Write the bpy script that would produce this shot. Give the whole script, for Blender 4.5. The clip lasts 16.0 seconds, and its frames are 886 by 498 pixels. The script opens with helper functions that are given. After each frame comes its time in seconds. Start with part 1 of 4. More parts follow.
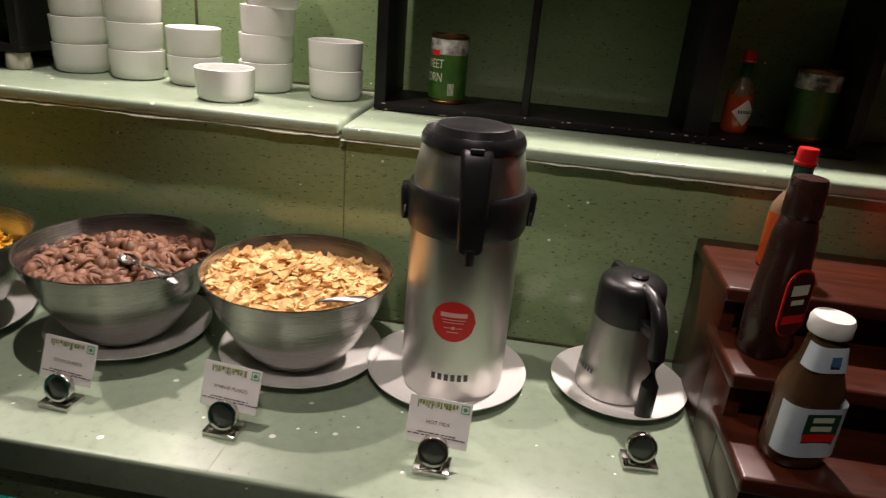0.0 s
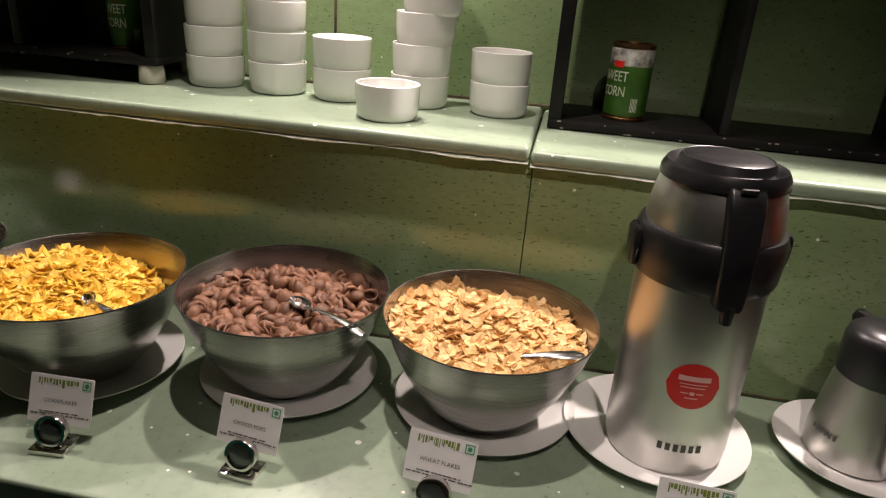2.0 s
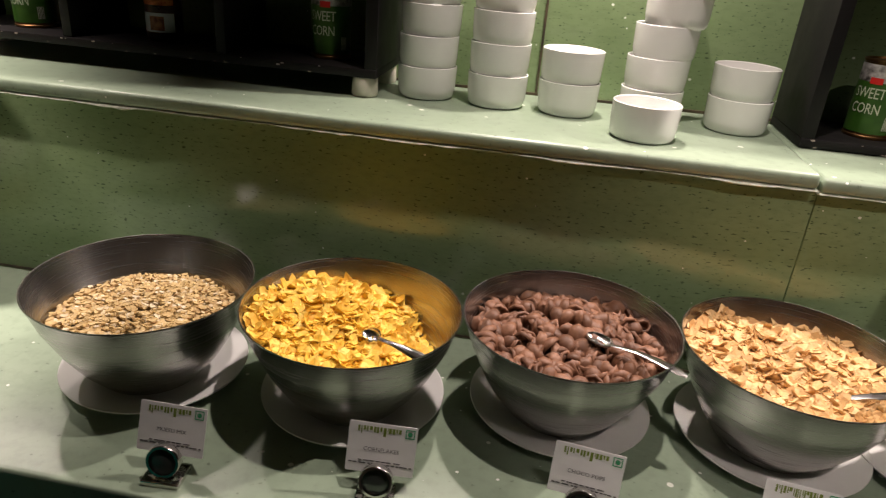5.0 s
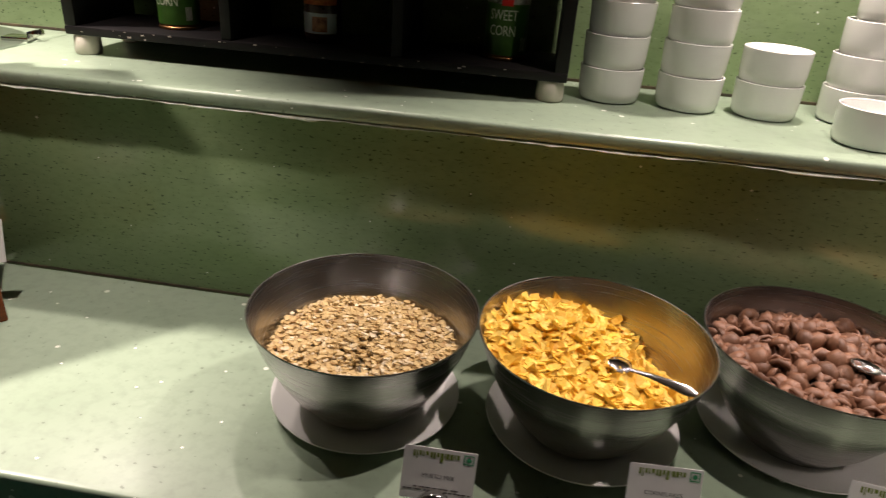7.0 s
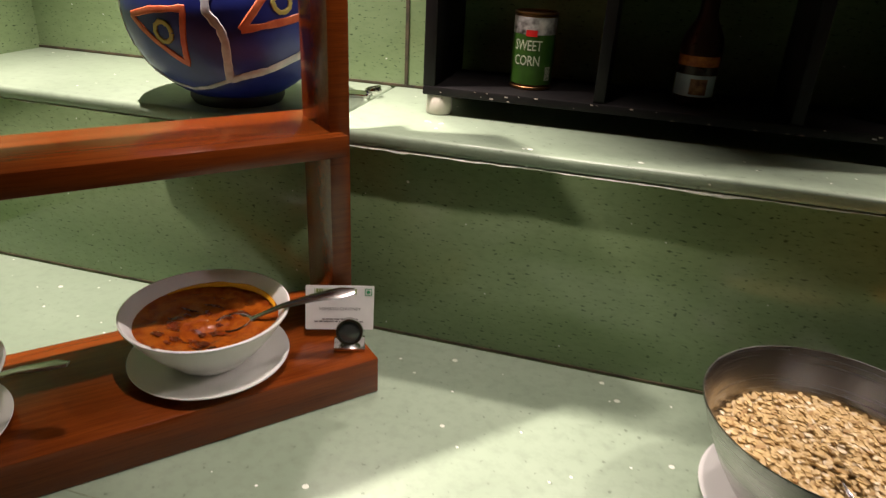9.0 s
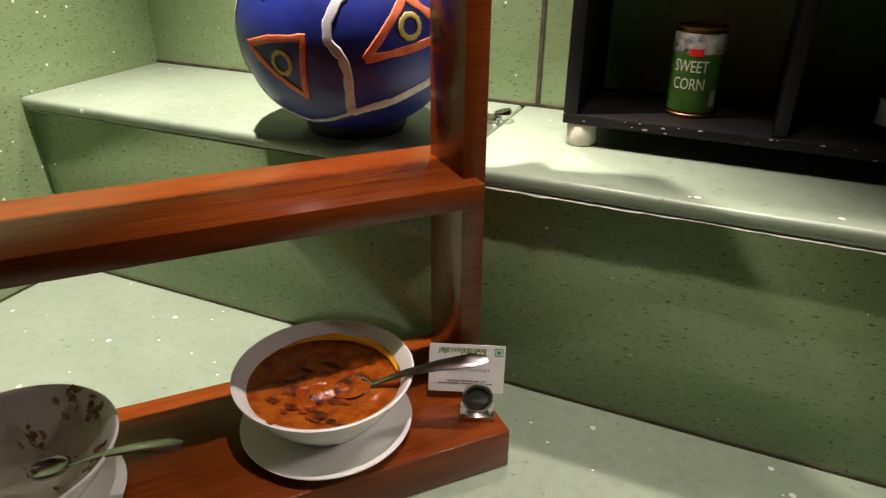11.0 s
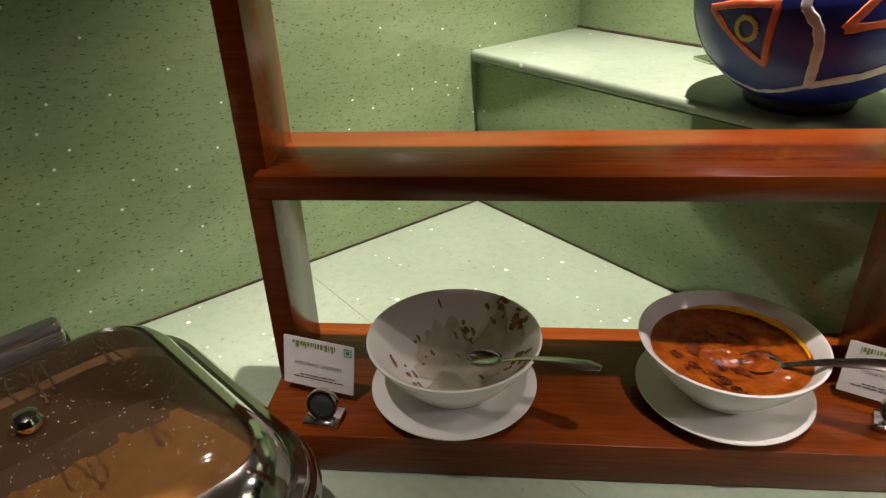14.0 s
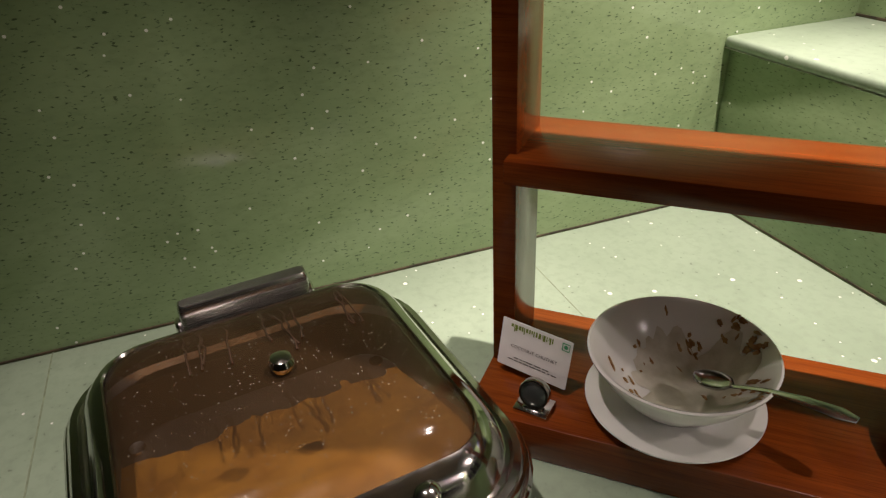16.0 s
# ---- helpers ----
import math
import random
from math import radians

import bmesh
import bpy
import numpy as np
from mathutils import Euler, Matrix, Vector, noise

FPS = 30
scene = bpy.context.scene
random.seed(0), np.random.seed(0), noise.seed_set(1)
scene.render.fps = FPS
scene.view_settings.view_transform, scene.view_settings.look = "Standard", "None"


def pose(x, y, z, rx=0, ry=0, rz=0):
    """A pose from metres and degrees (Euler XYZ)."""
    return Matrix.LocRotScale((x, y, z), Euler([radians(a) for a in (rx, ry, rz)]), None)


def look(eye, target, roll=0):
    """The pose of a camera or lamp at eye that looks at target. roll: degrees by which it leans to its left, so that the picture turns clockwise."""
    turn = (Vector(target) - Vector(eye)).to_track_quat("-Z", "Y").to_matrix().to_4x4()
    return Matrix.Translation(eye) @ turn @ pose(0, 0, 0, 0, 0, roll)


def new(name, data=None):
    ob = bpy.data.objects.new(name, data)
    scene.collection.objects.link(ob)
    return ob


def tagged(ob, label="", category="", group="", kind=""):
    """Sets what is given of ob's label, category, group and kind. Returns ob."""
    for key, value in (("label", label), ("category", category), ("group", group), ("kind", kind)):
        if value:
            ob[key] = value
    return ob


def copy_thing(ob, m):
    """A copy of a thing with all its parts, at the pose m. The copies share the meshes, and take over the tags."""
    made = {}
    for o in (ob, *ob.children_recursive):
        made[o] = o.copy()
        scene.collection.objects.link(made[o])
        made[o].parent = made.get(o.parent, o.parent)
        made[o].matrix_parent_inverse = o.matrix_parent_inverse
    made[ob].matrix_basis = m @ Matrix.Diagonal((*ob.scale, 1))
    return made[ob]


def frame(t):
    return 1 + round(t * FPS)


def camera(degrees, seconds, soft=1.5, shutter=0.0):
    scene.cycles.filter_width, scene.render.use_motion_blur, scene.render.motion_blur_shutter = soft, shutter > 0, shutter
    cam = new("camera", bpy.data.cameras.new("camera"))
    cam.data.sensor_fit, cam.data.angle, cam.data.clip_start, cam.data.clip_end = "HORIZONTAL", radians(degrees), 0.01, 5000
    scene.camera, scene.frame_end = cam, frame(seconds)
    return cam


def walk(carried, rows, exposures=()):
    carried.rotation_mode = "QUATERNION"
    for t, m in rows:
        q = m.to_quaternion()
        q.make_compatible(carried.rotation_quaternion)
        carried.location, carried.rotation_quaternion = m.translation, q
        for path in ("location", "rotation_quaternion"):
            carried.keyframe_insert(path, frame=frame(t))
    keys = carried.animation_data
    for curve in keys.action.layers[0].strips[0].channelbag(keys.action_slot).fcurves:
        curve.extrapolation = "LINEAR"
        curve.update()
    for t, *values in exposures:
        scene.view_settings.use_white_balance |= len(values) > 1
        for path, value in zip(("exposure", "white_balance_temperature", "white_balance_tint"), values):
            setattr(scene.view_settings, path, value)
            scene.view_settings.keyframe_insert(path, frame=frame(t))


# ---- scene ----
cam = camera(66.8, 16.0, 1.2, 0.25)
PATH = [
    (0, (0.191, 0.332, 1.429), (-0.025, 2.177, 0.686), 4.9),
    (0.5, (0.116, 0.284, 1.433), (-0.119, 2.123, 0.683), 4.7),
    (1, (0.056, 0.29, 1.429), (-0.204, 2.123, 0.674), 4.5),
    (1.5, (-0.015, 0.368, 1.434), (-0.296, 2.194, 0.67), 4.3),
    (2, (-0.049, 0.425, 1.426), (-0.354, 2.247, 0.66), 4.2),
    (2.5, (-0.062, 0.453, 1.418), (-0.375, 2.272, 0.649), 4.1),
    (3, (-0.138, 0.442, 1.419), (-0.459, 2.261, 0.653), 4.1),
    (3.5, (-0.222, 0.418, 1.43), (-0.567, 2.231, 0.661), 3.6),
    (4, (-0.287, 0.408, 1.432), (-0.652, 2.214, 0.653), 3.3),
    (4.2, (-0.313, 0.412, 1.443), (-0.654, 2.207, 0.631), 3.6),
    (6.3, (-0.646, 0.419, 1.454), (-0.842, 2.224, 0.613), 4.6),
    (6.5, (-0.669, 0.426, 1.46), (-0.872, 2.223, 0.606), 4.5),
    (7, (-0.738, 0.439, 1.454), (-0.959, 2.218, 0.568), 4.2),
    (7.5, (-0.906, 0.393, 1.462), (-1.155, 2.177, 0.592), 4.4),
    (8, (-1.009, 0.349, 1.461), (-1.349, 2.118, 0.593), 3.6),
    (8.5, (-1.09, 0.357, 1.459), (-1.48, 2.118, 0.595), 3.1),
    (9, (-1.169, 0.442, 1.478), (-1.633, 2.189, 0.622), 3.0),
    (9.2, (-1.191, 0.477, 1.484), (-1.676, 2.217, 0.625), 2.8),
    (11.3, (-1.281, 0.557, 1.52), (-2.06, 2.14, 0.579), -0.3),
    (11.5, (-1.293, 0.551, 1.524), (-2.12, 2.101, 0.568), -0.7),
    (12, (-1.312, 0.511, 1.517), (-2.269, 1.992, 0.572), -0.7),
    (12.5, (-1.319, 0.449, 1.531), (-2.401, 1.834, 0.578), -1.6),
    (13, (-1.334, 0.403, 1.533), (-2.515, 1.706, 0.58), -1.8),
    (13.5, (-1.335, 0.405, 1.528), (-2.629, 1.598, 0.579), -2.1),
    (14, (-1.341, 0.434, 1.504), (-2.745, 1.492, 0.551), -2.3),
    (14.5, (-1.322, 0.442, 1.494), (-2.834, 1.331, 0.532), -2.4),
    (15, (-1.314, 0.437, 1.488), (-2.895, 1.183, 0.517), -2.6),
    (15.5, (-1.354, 0.407, 1.499), (-2.974, 1.029, 0.506), -2.8),
    (16, (-1.394, 0.393, 1.523), (-3.018, 0.967, 0.507), -2.9),
]
walk(cam, [(t, look(eye, target, roll)) for t, eye, target, roll in PATH])

# ---- light: recessed ceiling spots over the buffet ----
world = bpy.data.worlds.new("world")
scene.world = world
world.use_nodes = True
world.node_tree.nodes["Background"].inputs[0].default_value = (0.9, 0.95, 1.0, 1)
world.node_tree.nodes["Background"].inputs[1].default_value = 0.018
scene.view_settings.exposure = 0.0
CEIL = 2.6


def spot(x, y, z, tx, ty, power, cone=75, warm=(1.0, 0.83, 0.77), blend=0.5):
    li = bpy.data.lights.new("spot", "SPOT")
    li.energy, li.color, li.spot_size, li.spot_blend, li.shadow_soft_size = power, warm, radians(cone), blend, 0.016
    ob = new("spot_lamp", li)
    ob.matrix_world = look((x, y, z), (tx, ty, 0.9))
    return ob


# low lamps along the back wall, over the ledge
spot(0.44, 1.50, 1.87, 0.40, 1.18, 58, 125)
spot(-0.42, 1.49, 1.87, -0.42, 1.22, 28, 125)
spot(-1.10, 1.50, 1.87, -1.12, 1.15, 10, 125)
spot(-1.56, 1.50, 1.87, -1.62, 1.15, 13, 125)
# ceiling spots over the corner, the counter and the aisle
spot(-0.30, 1.10, CEIL - 0.03, -0.30, 1.16, 68, 58, blend=0.8)
spot(-1.880, 1.195, CEIL - 0.03, -1.865, 1.13, 262, 64, blend=0.8)
spot(-1.36, 1.02, CEIL - 0.03, -1.38, 1.13, 80, 40, blend=0.9)
spot(0.20, 0.20, CEIL - 0.03, 0.15, 1.20, 42, 42, blend=0.9)
spot(-1.90, 0.26, CEIL - 0.03, -2.02, 0.32, 84, 40, blend=0.8)


# ---- materials ----
def mat(name, color=(0.5, 0.5, 0.5), rough=0.5, metal=0.0, **more):
    m = bpy.data.materials.new(name)
    m.use_nodes = True
    b = m.node_tree.nodes["Principled BSDF"]
    b.inputs["Base Color"].default_value = (*color, 1)
    b.inputs["Roughness"].default_value = rough
    b.inputs["Metallic"].default_value = metal
    for k, v in more.items():
        b.inputs[k.replace("_", " ")].default_value = v
    return m


class Nodes:
    def __init__(self, m):
        self.t = m.node_tree
        self.b = self.t.nodes["Principled BSDF"]

    def add(self, kind, **inputs):
        n = self.t.nodes.new(kind)
        for k, v in inputs.items():
            k = k.replace("_", " ")
            if hasattr(v, "is_output"):
                self.t.links.new(v, n.inputs[k])
            else:
                n.inputs[k].default_value = v
        return n

    def link(self, a, b):
        self.t.links.new(a, b)

    def coords(self, scale=(1, 1, 1), which="Object"):
        c = self.t.nodes.new("ShaderNodeTexCoord")
        p = self.t.nodes.new("ShaderNodeMapping")
        self.link(c.outputs[which], p.inputs[0])
        p.inputs["Scale"].default_value = scale
        return p.outputs[0]

    def noise(self, vec, scale, detail=3.0, rough=0.55):
        return self.add("ShaderNodeTexNoise", Vector=vec, Scale=scale, Detail=detail, Roughness=rough).outputs["Fac"]

    def ramp(self, fac, stops):
        n = self.t.nodes.new("ShaderNodeValToRGB")
        self.link(fac, n.inputs[0])
        e = n.color_ramp.elements
        while len(e) < len(stops):
            e.new(0.5)
        for el, (p, c) in zip(e, stops):
            el.position = p
            el.color = (*c, 1) if len(c) == 3 else c
        return n.outputs[0]

    def mix(self, fac, a, b, mode="MIX"):
        n = self.t.nodes.new("ShaderNodeMix")
        n.data_type, n.blend_type = "RGBA", mode
        for i, v in ((0, fac), (6, a), (7, b)):
            if hasattr(v, "is_output"):
                self.link(v, n.inputs[i])
            else:
                n.inputs[i].default_value = v if i == 0 else ((*v, 1) if len(v) == 3 else v)
        return n.outputs[2]

    def bump(self, height, strength=0.2, distance=0.002):
        n = self.add("ShaderNodeBump", Height=height, Strength=strength, Distance=distance)
        self.link(n.outputs[0], self.b.inputs["Normal"])
        return n

    def base(self, out):
        self.link(out, self.b.inputs["Base Color"])

    def rough(self, fac, lo, hi):
        n = self.add("ShaderNodeMapRange", Value=fac)
        n.inputs[3].default_value, n.inputs[4].default_value = lo, hi
        self.link(n.outputs[0], self.b.inputs["Roughness"])


def terrazzo(name, a, b, gloss=(0.07, 0.15), stretch=(1, 1, 1), flecks=(0.69, 0.74, 0.45), chip_size=0.17):
    """Green terrazzo: mottled ground, dark flecks, pale and glinting chips."""
    m = mat(name)
    n = Nodes(m)
    v = n.coords(stretch)
    cloud = n.noise(v, 3.0, 5.0, 0.6)
    col = n.ramp(cloud, [(0.3, a), (0.7, b)])
    grain = n.noise(v, 60.0, 3.0)
    col = n.mix(n.ramp(grain, [(0.45, (0, 0, 0)), (0.75, (0.35, 0.35, 0.35))]), col, tuple(c * 0.7 for c in a))
    fleck = n.noise(v, 120.0, 2.0, 0.5)
    col = n.mix(n.ramp(fleck, [(flecks[0], (0, 0, 0)), (flecks[1], (flecks[2],) * 3)]), col, (0.025, 0.04, 0.018))
    for scale, cut, chip in ((42.0, 0.94, (0.78, 0.82, 0.72)), (85.0, 0.965, (0.88, 0.90, 0.84))):
        vo = n.add("ShaderNodeTexVoronoi", Vector=n.coords((1, 1.07, 1.13)), Scale=scale)
        sep = n.add("ShaderNodeSeparateColor", Color=vo.outputs["Color"])
        pick = n.add("ShaderNodeMath", Value=sep.outputs[0])
        pick.operation = "GREATER_THAN"
        pick.inputs[1].default_value = cut
        near = n.add("ShaderNodeMath", Value=vo.outputs["Distance"])
        near.operation = "LESS_THAN"
        near.inputs[1].default_value = chip_size
        both = n.add("ShaderNodeMath", Value=pick.outputs[0])
        both.operation = "MULTIPLY"
        n.link(near.outputs[0], both.inputs[1])
        col = n.mix(both.outputs[0], col, chip)
    n.base(col)
    n.rough(n.noise(v, 14.0, 4.0), *gloss)
    n.bump(n.noise(v, 90.0, 2.0), 0.05, 0.001)
    return m


def wood(name, dark, light, rough=(0.22, 0.4)):
    """Varnished wood, grain along local x."""
    m = mat(name)
    n = Nodes(m)
    v = n.coords((1.2, 22, 22))
    g = n.noise(v, 5.0, 6.0, 0.65)
    n.b.inputs["Specular IOR Level"].default_value = 0.35
    fine = n.noise(n.coords((4, 120, 120)), 6.0, 3.0)
    col = n.ramp(g, [(0.25, dark), (0.75, light)])
    col = n.mix(n.ramp(fine, [(0.5, (0, 0, 0)), (0.75, (0.5, 0.5, 0.5))]), col, tuple(c * 0.45 for c in dark))
    n.base(col)
    n.rough(n.noise(n.coords((6, 6, 6)), 4.0, 4.0), *rough)
    n.bump(fine, 0.08, 0.001)
    n.b.inputs["Coat Weight"].default_value = 0.08
    n.b.inputs["Coat Roughness"].default_value = 0.15
    return m


def steel(name, rough=(0.22, 0.36), tone=0.64, stretch=(2, 2, 220)):
    m = mat(name, (tone, tone * 0.98, tone * 0.94), 0.3, 1.0)
    n = Nodes(m)
    s = n.noise(n.coords(stretch), 4.0, 3.0)
    n.rough(s, *rough)
    n.base(n.mix(n.noise(n.coords(), 25.0, 4.0), (tone, tone * 0.98, tone * 0.94), (tone * 0.82, tone * 0.8, tone * 0.76)))
    n.bump(s, 0.03, 0.0005)
    return m


def mottled(name, a, b, scale=20.0, rough=(0.4, 0.6), bump=0.1, dist=0.001):
    m = mat(name)
    n = Nodes(m)
    f = n.noise(n.coords(), scale, 4.0)
    n.base(n.ramp(f, [(0.35, a), (0.65, b)]))
    n.rough(n.noise(n.coords(), scale * 2.3, 3.0), *rough)
    n.bump(f, bump, dist)
    return m


def flakes(name, stops, rough=0.6):
    """Colour by piece, with a toasted grain."""
    m = mat(name, rough=rough)
    n = Nodes(m)
    g = n.add("ShaderNodeNewGeometry")
    col = n.ramp(g.outputs["Random Per Island"], stops)
    tint = n.noise(n.coords(), 160.0, 3.0)
    col = n.mix(n.ramp(tint, [(0.45, (0, 0, 0)), (0.8, (0.55, 0.55, 0.55))]), col, tuple(c * 0.62 for c in stops[0][1]))
    n.base(col)
    n.bump(n.noise(n.coords(), 400.0, 3.0), 0.35, 0.001)
    return m


M_STONE = terrazzo("green_terrazzo", (0.235, 0.305, 0.215), (0.315, 0.395, 0.290), (0.28, 0.40))
M_WALL = terrazzo("green_terrazzo_wall", (0.185, 0.265, 0.125), (0.25, 0.34, 0.175), (0.10, 0.20), (1, 1, 2.4), (0.63, 0.70, 0.70), 0.10)
M_EDGE = mottled("worn_terrazzo_edge", (0.42, 0.48, 0.34), (0.75, 0.78, 0.68), 60, (0.4, 0.7), 0.3)
M_FAINT = mottled("filled_joint", (0.16, 0.19, 0.12), (0.30, 0.36, 0.24), 60, (0.4, 0.6))
M_GROUT = mottled("dirty_joint", (0.03, 0.028, 0.015), (0.10, 0.075, 0.04), 30, (0.7, 0.9))
M_TEAL = mottled("teal_laminate", (0.012, 0.30, 0.23), (0.02, 0.38, 0.30), 6, (0.18, 0.3))
M_LED = mat("led_diffuser", (0.8, 0.9, 0.9), 0.5, 0.0, Emission_Color=(0.75, 1.0, 0.95, 1), Emission_Strength=4.0)
M_FLOOR = mottled("dark_floor", (0.05, 0.045, 0.04), (0.09, 0.08, 0.07), 5, (0.3, 0.5))
M_PLASTER = mottled("dim_room_plaster", (0.22, 0.17, 0.11), (0.28, 0.22, 0.15), 3, (0.7, 0.9))
M_CHINA = mottled("white_china", (0.82, 0.82, 0.79), (0.87, 0.87, 0.84), 8, (0.12, 0.2), 0.02)
M_STEEL = steel("brushed_steel", (0.20, 0.32), 0.52)
M_POTSTEEL = steel("satin_steel", (0.30, 0.42), 0.56)
M_SPOON = steel("spoon_steel", (0.16, 0.28), 0.55, (14, 14, 14))
M_POLISH = steel("polished_steel", (0.06, 0.16), 0.70, (14, 14, 14))
M_BLACK = mottled("black_plastic", (0.007, 0.007, 0.008), (0.012, 0.012, 0.013), 40, (0.26, 0.40), 0.05)
M_BOX = mottled("black_painted_wood", (0.006, 0.0055, 0.006), (0.013, 0.012, 0.0115), 12, (0.4, 0.6), 0.1)
M_BOX.node_tree.nodes["Principled BSDF"].inputs["Specular IOR Level"].default_value = 0.22
M_CHIPPED = mottled("bare_chipped_paint", (0.25, 0.2, 0.17), (0.5, 0.45, 0.4), 90)
M_RUBBER = mottled("cream_plastic_foot", (0.55, 0.52, 0.44), (0.68, 0.64, 0.55), 40)
M_RACK = wood("red_brown_varnished_wood", (0.11, 0.019, 0.003), (0.215, 0.048, 0.006), (0.16, 0.30))
M_STAND = wood("dark_mahogany", (0.022, 0.006, 0.003), (0.080, 0.018, 0.008))
M_PAPER = mottled("white_card", (0.72, 0.72, 0.70), (0.78, 0.78, 0.76), 30, (0.45, 0.6), 0.02)
M_INK = mat("dark_ink", (0.06, 0.06, 0.06), 0.6)
M_OLIVE = mat("olive_print", (0.16, 0.22, 0.03), 0.6)
M_GREENINK = mat("green_ink", (0.05, 0.32, 0.14), 0.6)
M_LENS = mat("dark_glossy_disc", (0.09, 0.10, 0.095), 0.22, 0.6)
M_BLUE = mottled("blue_painted_clay", (0.008, 0.016, 0.16), (0.016, 0.03, 0.25), 18, (0.35, 0.5), 0.12)
M_WHITEPAINT = mottled("white_brushed_paint", (0.5, 0.52, 0.55), (0.72, 0.74, 0.76), 50, (0.4, 0.6), 0.2)
M_ORANGE = mottled("orange_brushed_paint", (0.55, 0.10, 0.035), (0.72, 0.19, 0.075), 50, (0.4, 0.6), 0.2)
M_EYE = mat("yellow_paint", (0.45, 0.40, 0.10), 0.5)
M_NAVY = mat("dark_navy_paint", (0.006, 0.006, 0.015), 0.5)
M_RED = mat("red_plastic", (0.55, 0.012, 0.014), 0.3)
M_REDSTICK = mat("red_sticker", (0.62, 0.02, 0.018), 0.35)
M_PINK = mat("pale_print", (0.80, 0.45, 0.42), 0.4)
M_CAN = mottled("green_can_paper", (0.025, 0.08, 0.010), (0.045, 0.125, 0.016), 30, (0.3, 0.4), 0.02)
M_CANTOP = mottled("printed_can_band", (0.05, 0.045, 0.04), (0.65, 0.63, 0.60), 55, (0.3, 0.4), 0.0)
M_CREAM = mat("cream_print", (0.55, 0.60, 0.46), 0.4)
M_TIN = mat("tin", (0.5, 0.48, 0.44), 0.3, 1.0)
M_GOLDTIN = mat("gold_tin", (0.30, 0.17, 0.07), 0.35, 1.0)
M_HOTSAUCE = mottled("orange_sauce_glass", (0.42, 0.055, 0.01), (0.55, 0.10, 0.015), 12, (0.06, 0.12), 0.0)
M_CLEAR = mat("empty_bottle_glass", (0.45, 0.30, 0.18), 0.08, 0.0, Transmission_Weight=0.6)
M_DARKGREEN = mat("dark_green_foil", (0.008, 0.05, 0.025), 0.3)
M_CHOCSAUCE = mottled("dark_brown_plastic", (0.022, 0.008, 0.006), (0.035, 0.012, 0.009), 20, (0.22, 0.35), 0.02)
M_BROWNSAUCE = mottled("brown_sauce_glass", (0.05, 0.026, 0.012), (0.085, 0.045, 0.022), 12, (0.1, 0.2), 0.0)
M_PALEBLUE = mottled("pale_blue_paper", (0.42, 0.52, 0.58), (0.55, 0.64, 0.68), 25, (0.35, 0.5), 0.02)
M_WHITECAP = mottled("white_plastic_cap", (0.66, 0.66, 0.63), (0.74, 0.74, 0.71), 20, (0.35, 0.5), 0.02)
M_CORN = flakes("cornflake", [(0.0, (0.70, 0.38, 0.03)), (0.5, (0.80, 0.52, 0.06)), (1.0, (0.85, 0.62, 0.13))])
M_CHOC = flakes("chocolate_shell", [(0.0, (0.11, 0.047, 0.022)), (0.5, (0.175, 0.078, 0.039)), (1.0, (0.25, 0.12, 0.065))], 0.55)
M_WHEAT = flakes("wheat_flake", [(0.0, (0.52, 0.28, 0.09)), (0.5, (0.66, 0.41, 0.16)), (1.0, (0.74, 0.52, 0.25))])
M_OAT = flakes("oat_flake", [(0.0, (0.34, 0.20, 0.07)), (0.15, (0.52, 0.36, 0.14)), (0.8, (0.62, 0.46, 0.21)), (1.0, (0.76, 0.67, 0.48))])
M_TOMATO = mottled("tomato_chutney", (0.24, 0.040, 0.004), (0.40, 0.100, 0.008), 55, (0.10, 0.32), 0.8, 0.005)
M_TOMDARK = mottled("browned_chutney", (0.05, 0.012, 0.004), (0.20, 0.035, 0.008), 60, (0.15, 0.4), 0.5, 0.003)
M_OIL = mottled("orange_oil", (0.70, 0.28, 0.01), (0.78, 0.38, 0.02), 40, (0.08, 0.2), 0.1)
M_SMEAR = mottled("dried_brown_smear", (0.22, 0.10, 0.025), (0.42, 0.27, 0.11), 90, (0.5, 0.8), 0.3)
M_CURRY = mottled("orange_brown_curry", (0.19, 0.078, 0.008), (0.30, 0.135, 0.014), 14, (0.4, 0.6), 0.4, 0.003)


# ---- builders ----
def part(name, bm, material, parent=None, label="", smooth=0.7):
    """Links a bmesh as one mesh object, under a thing where one is given."""
    bmesh.ops.recalc_face_normals(bm, faces=bm.faces)
    for f in bm.faces:
        f.smooth = True
    for e in bm.edges:
        if len(e.link_faces) != 2 or e.calc_face_angle(0) > smooth:
            e.smooth = False
    me = bpy.data.meshes.new(name)
    bm.to_mesh(me)
    bm.free()
    me.materials.append(material)
    ob = new(name, me)
    if parent is not None:
        ob.parent = parent
    return tagged(ob, label) if label else ob


def thing(name, m, label, category, group="", kind=""):
    ob = new(name)
    ob.empty_display_size = 0.05
    ob.matrix_world = m
    return tagged(ob, label, category, group, kind)


def box(x0, x1, y0, y1, z0, z1, bevel=0.002, seg=2):
    bm = bmesh.new()
    bmesh.ops.create_cube(bm, size=1)
    bmesh.ops.transform(bm, matrix=Matrix.LocRotScale(((x0 + x1) / 2, (y0 + y1) / 2, (z0 + z1) / 2), None, (x1 - x0, y1 - y0, z1 - z0)), verts=bm.verts)
    if bevel:
        bmesh.ops.bevel(bm, geom=bm.edges[:], offset=bevel, segments=seg, affect="EDGES", profile=0.5)
    return bm


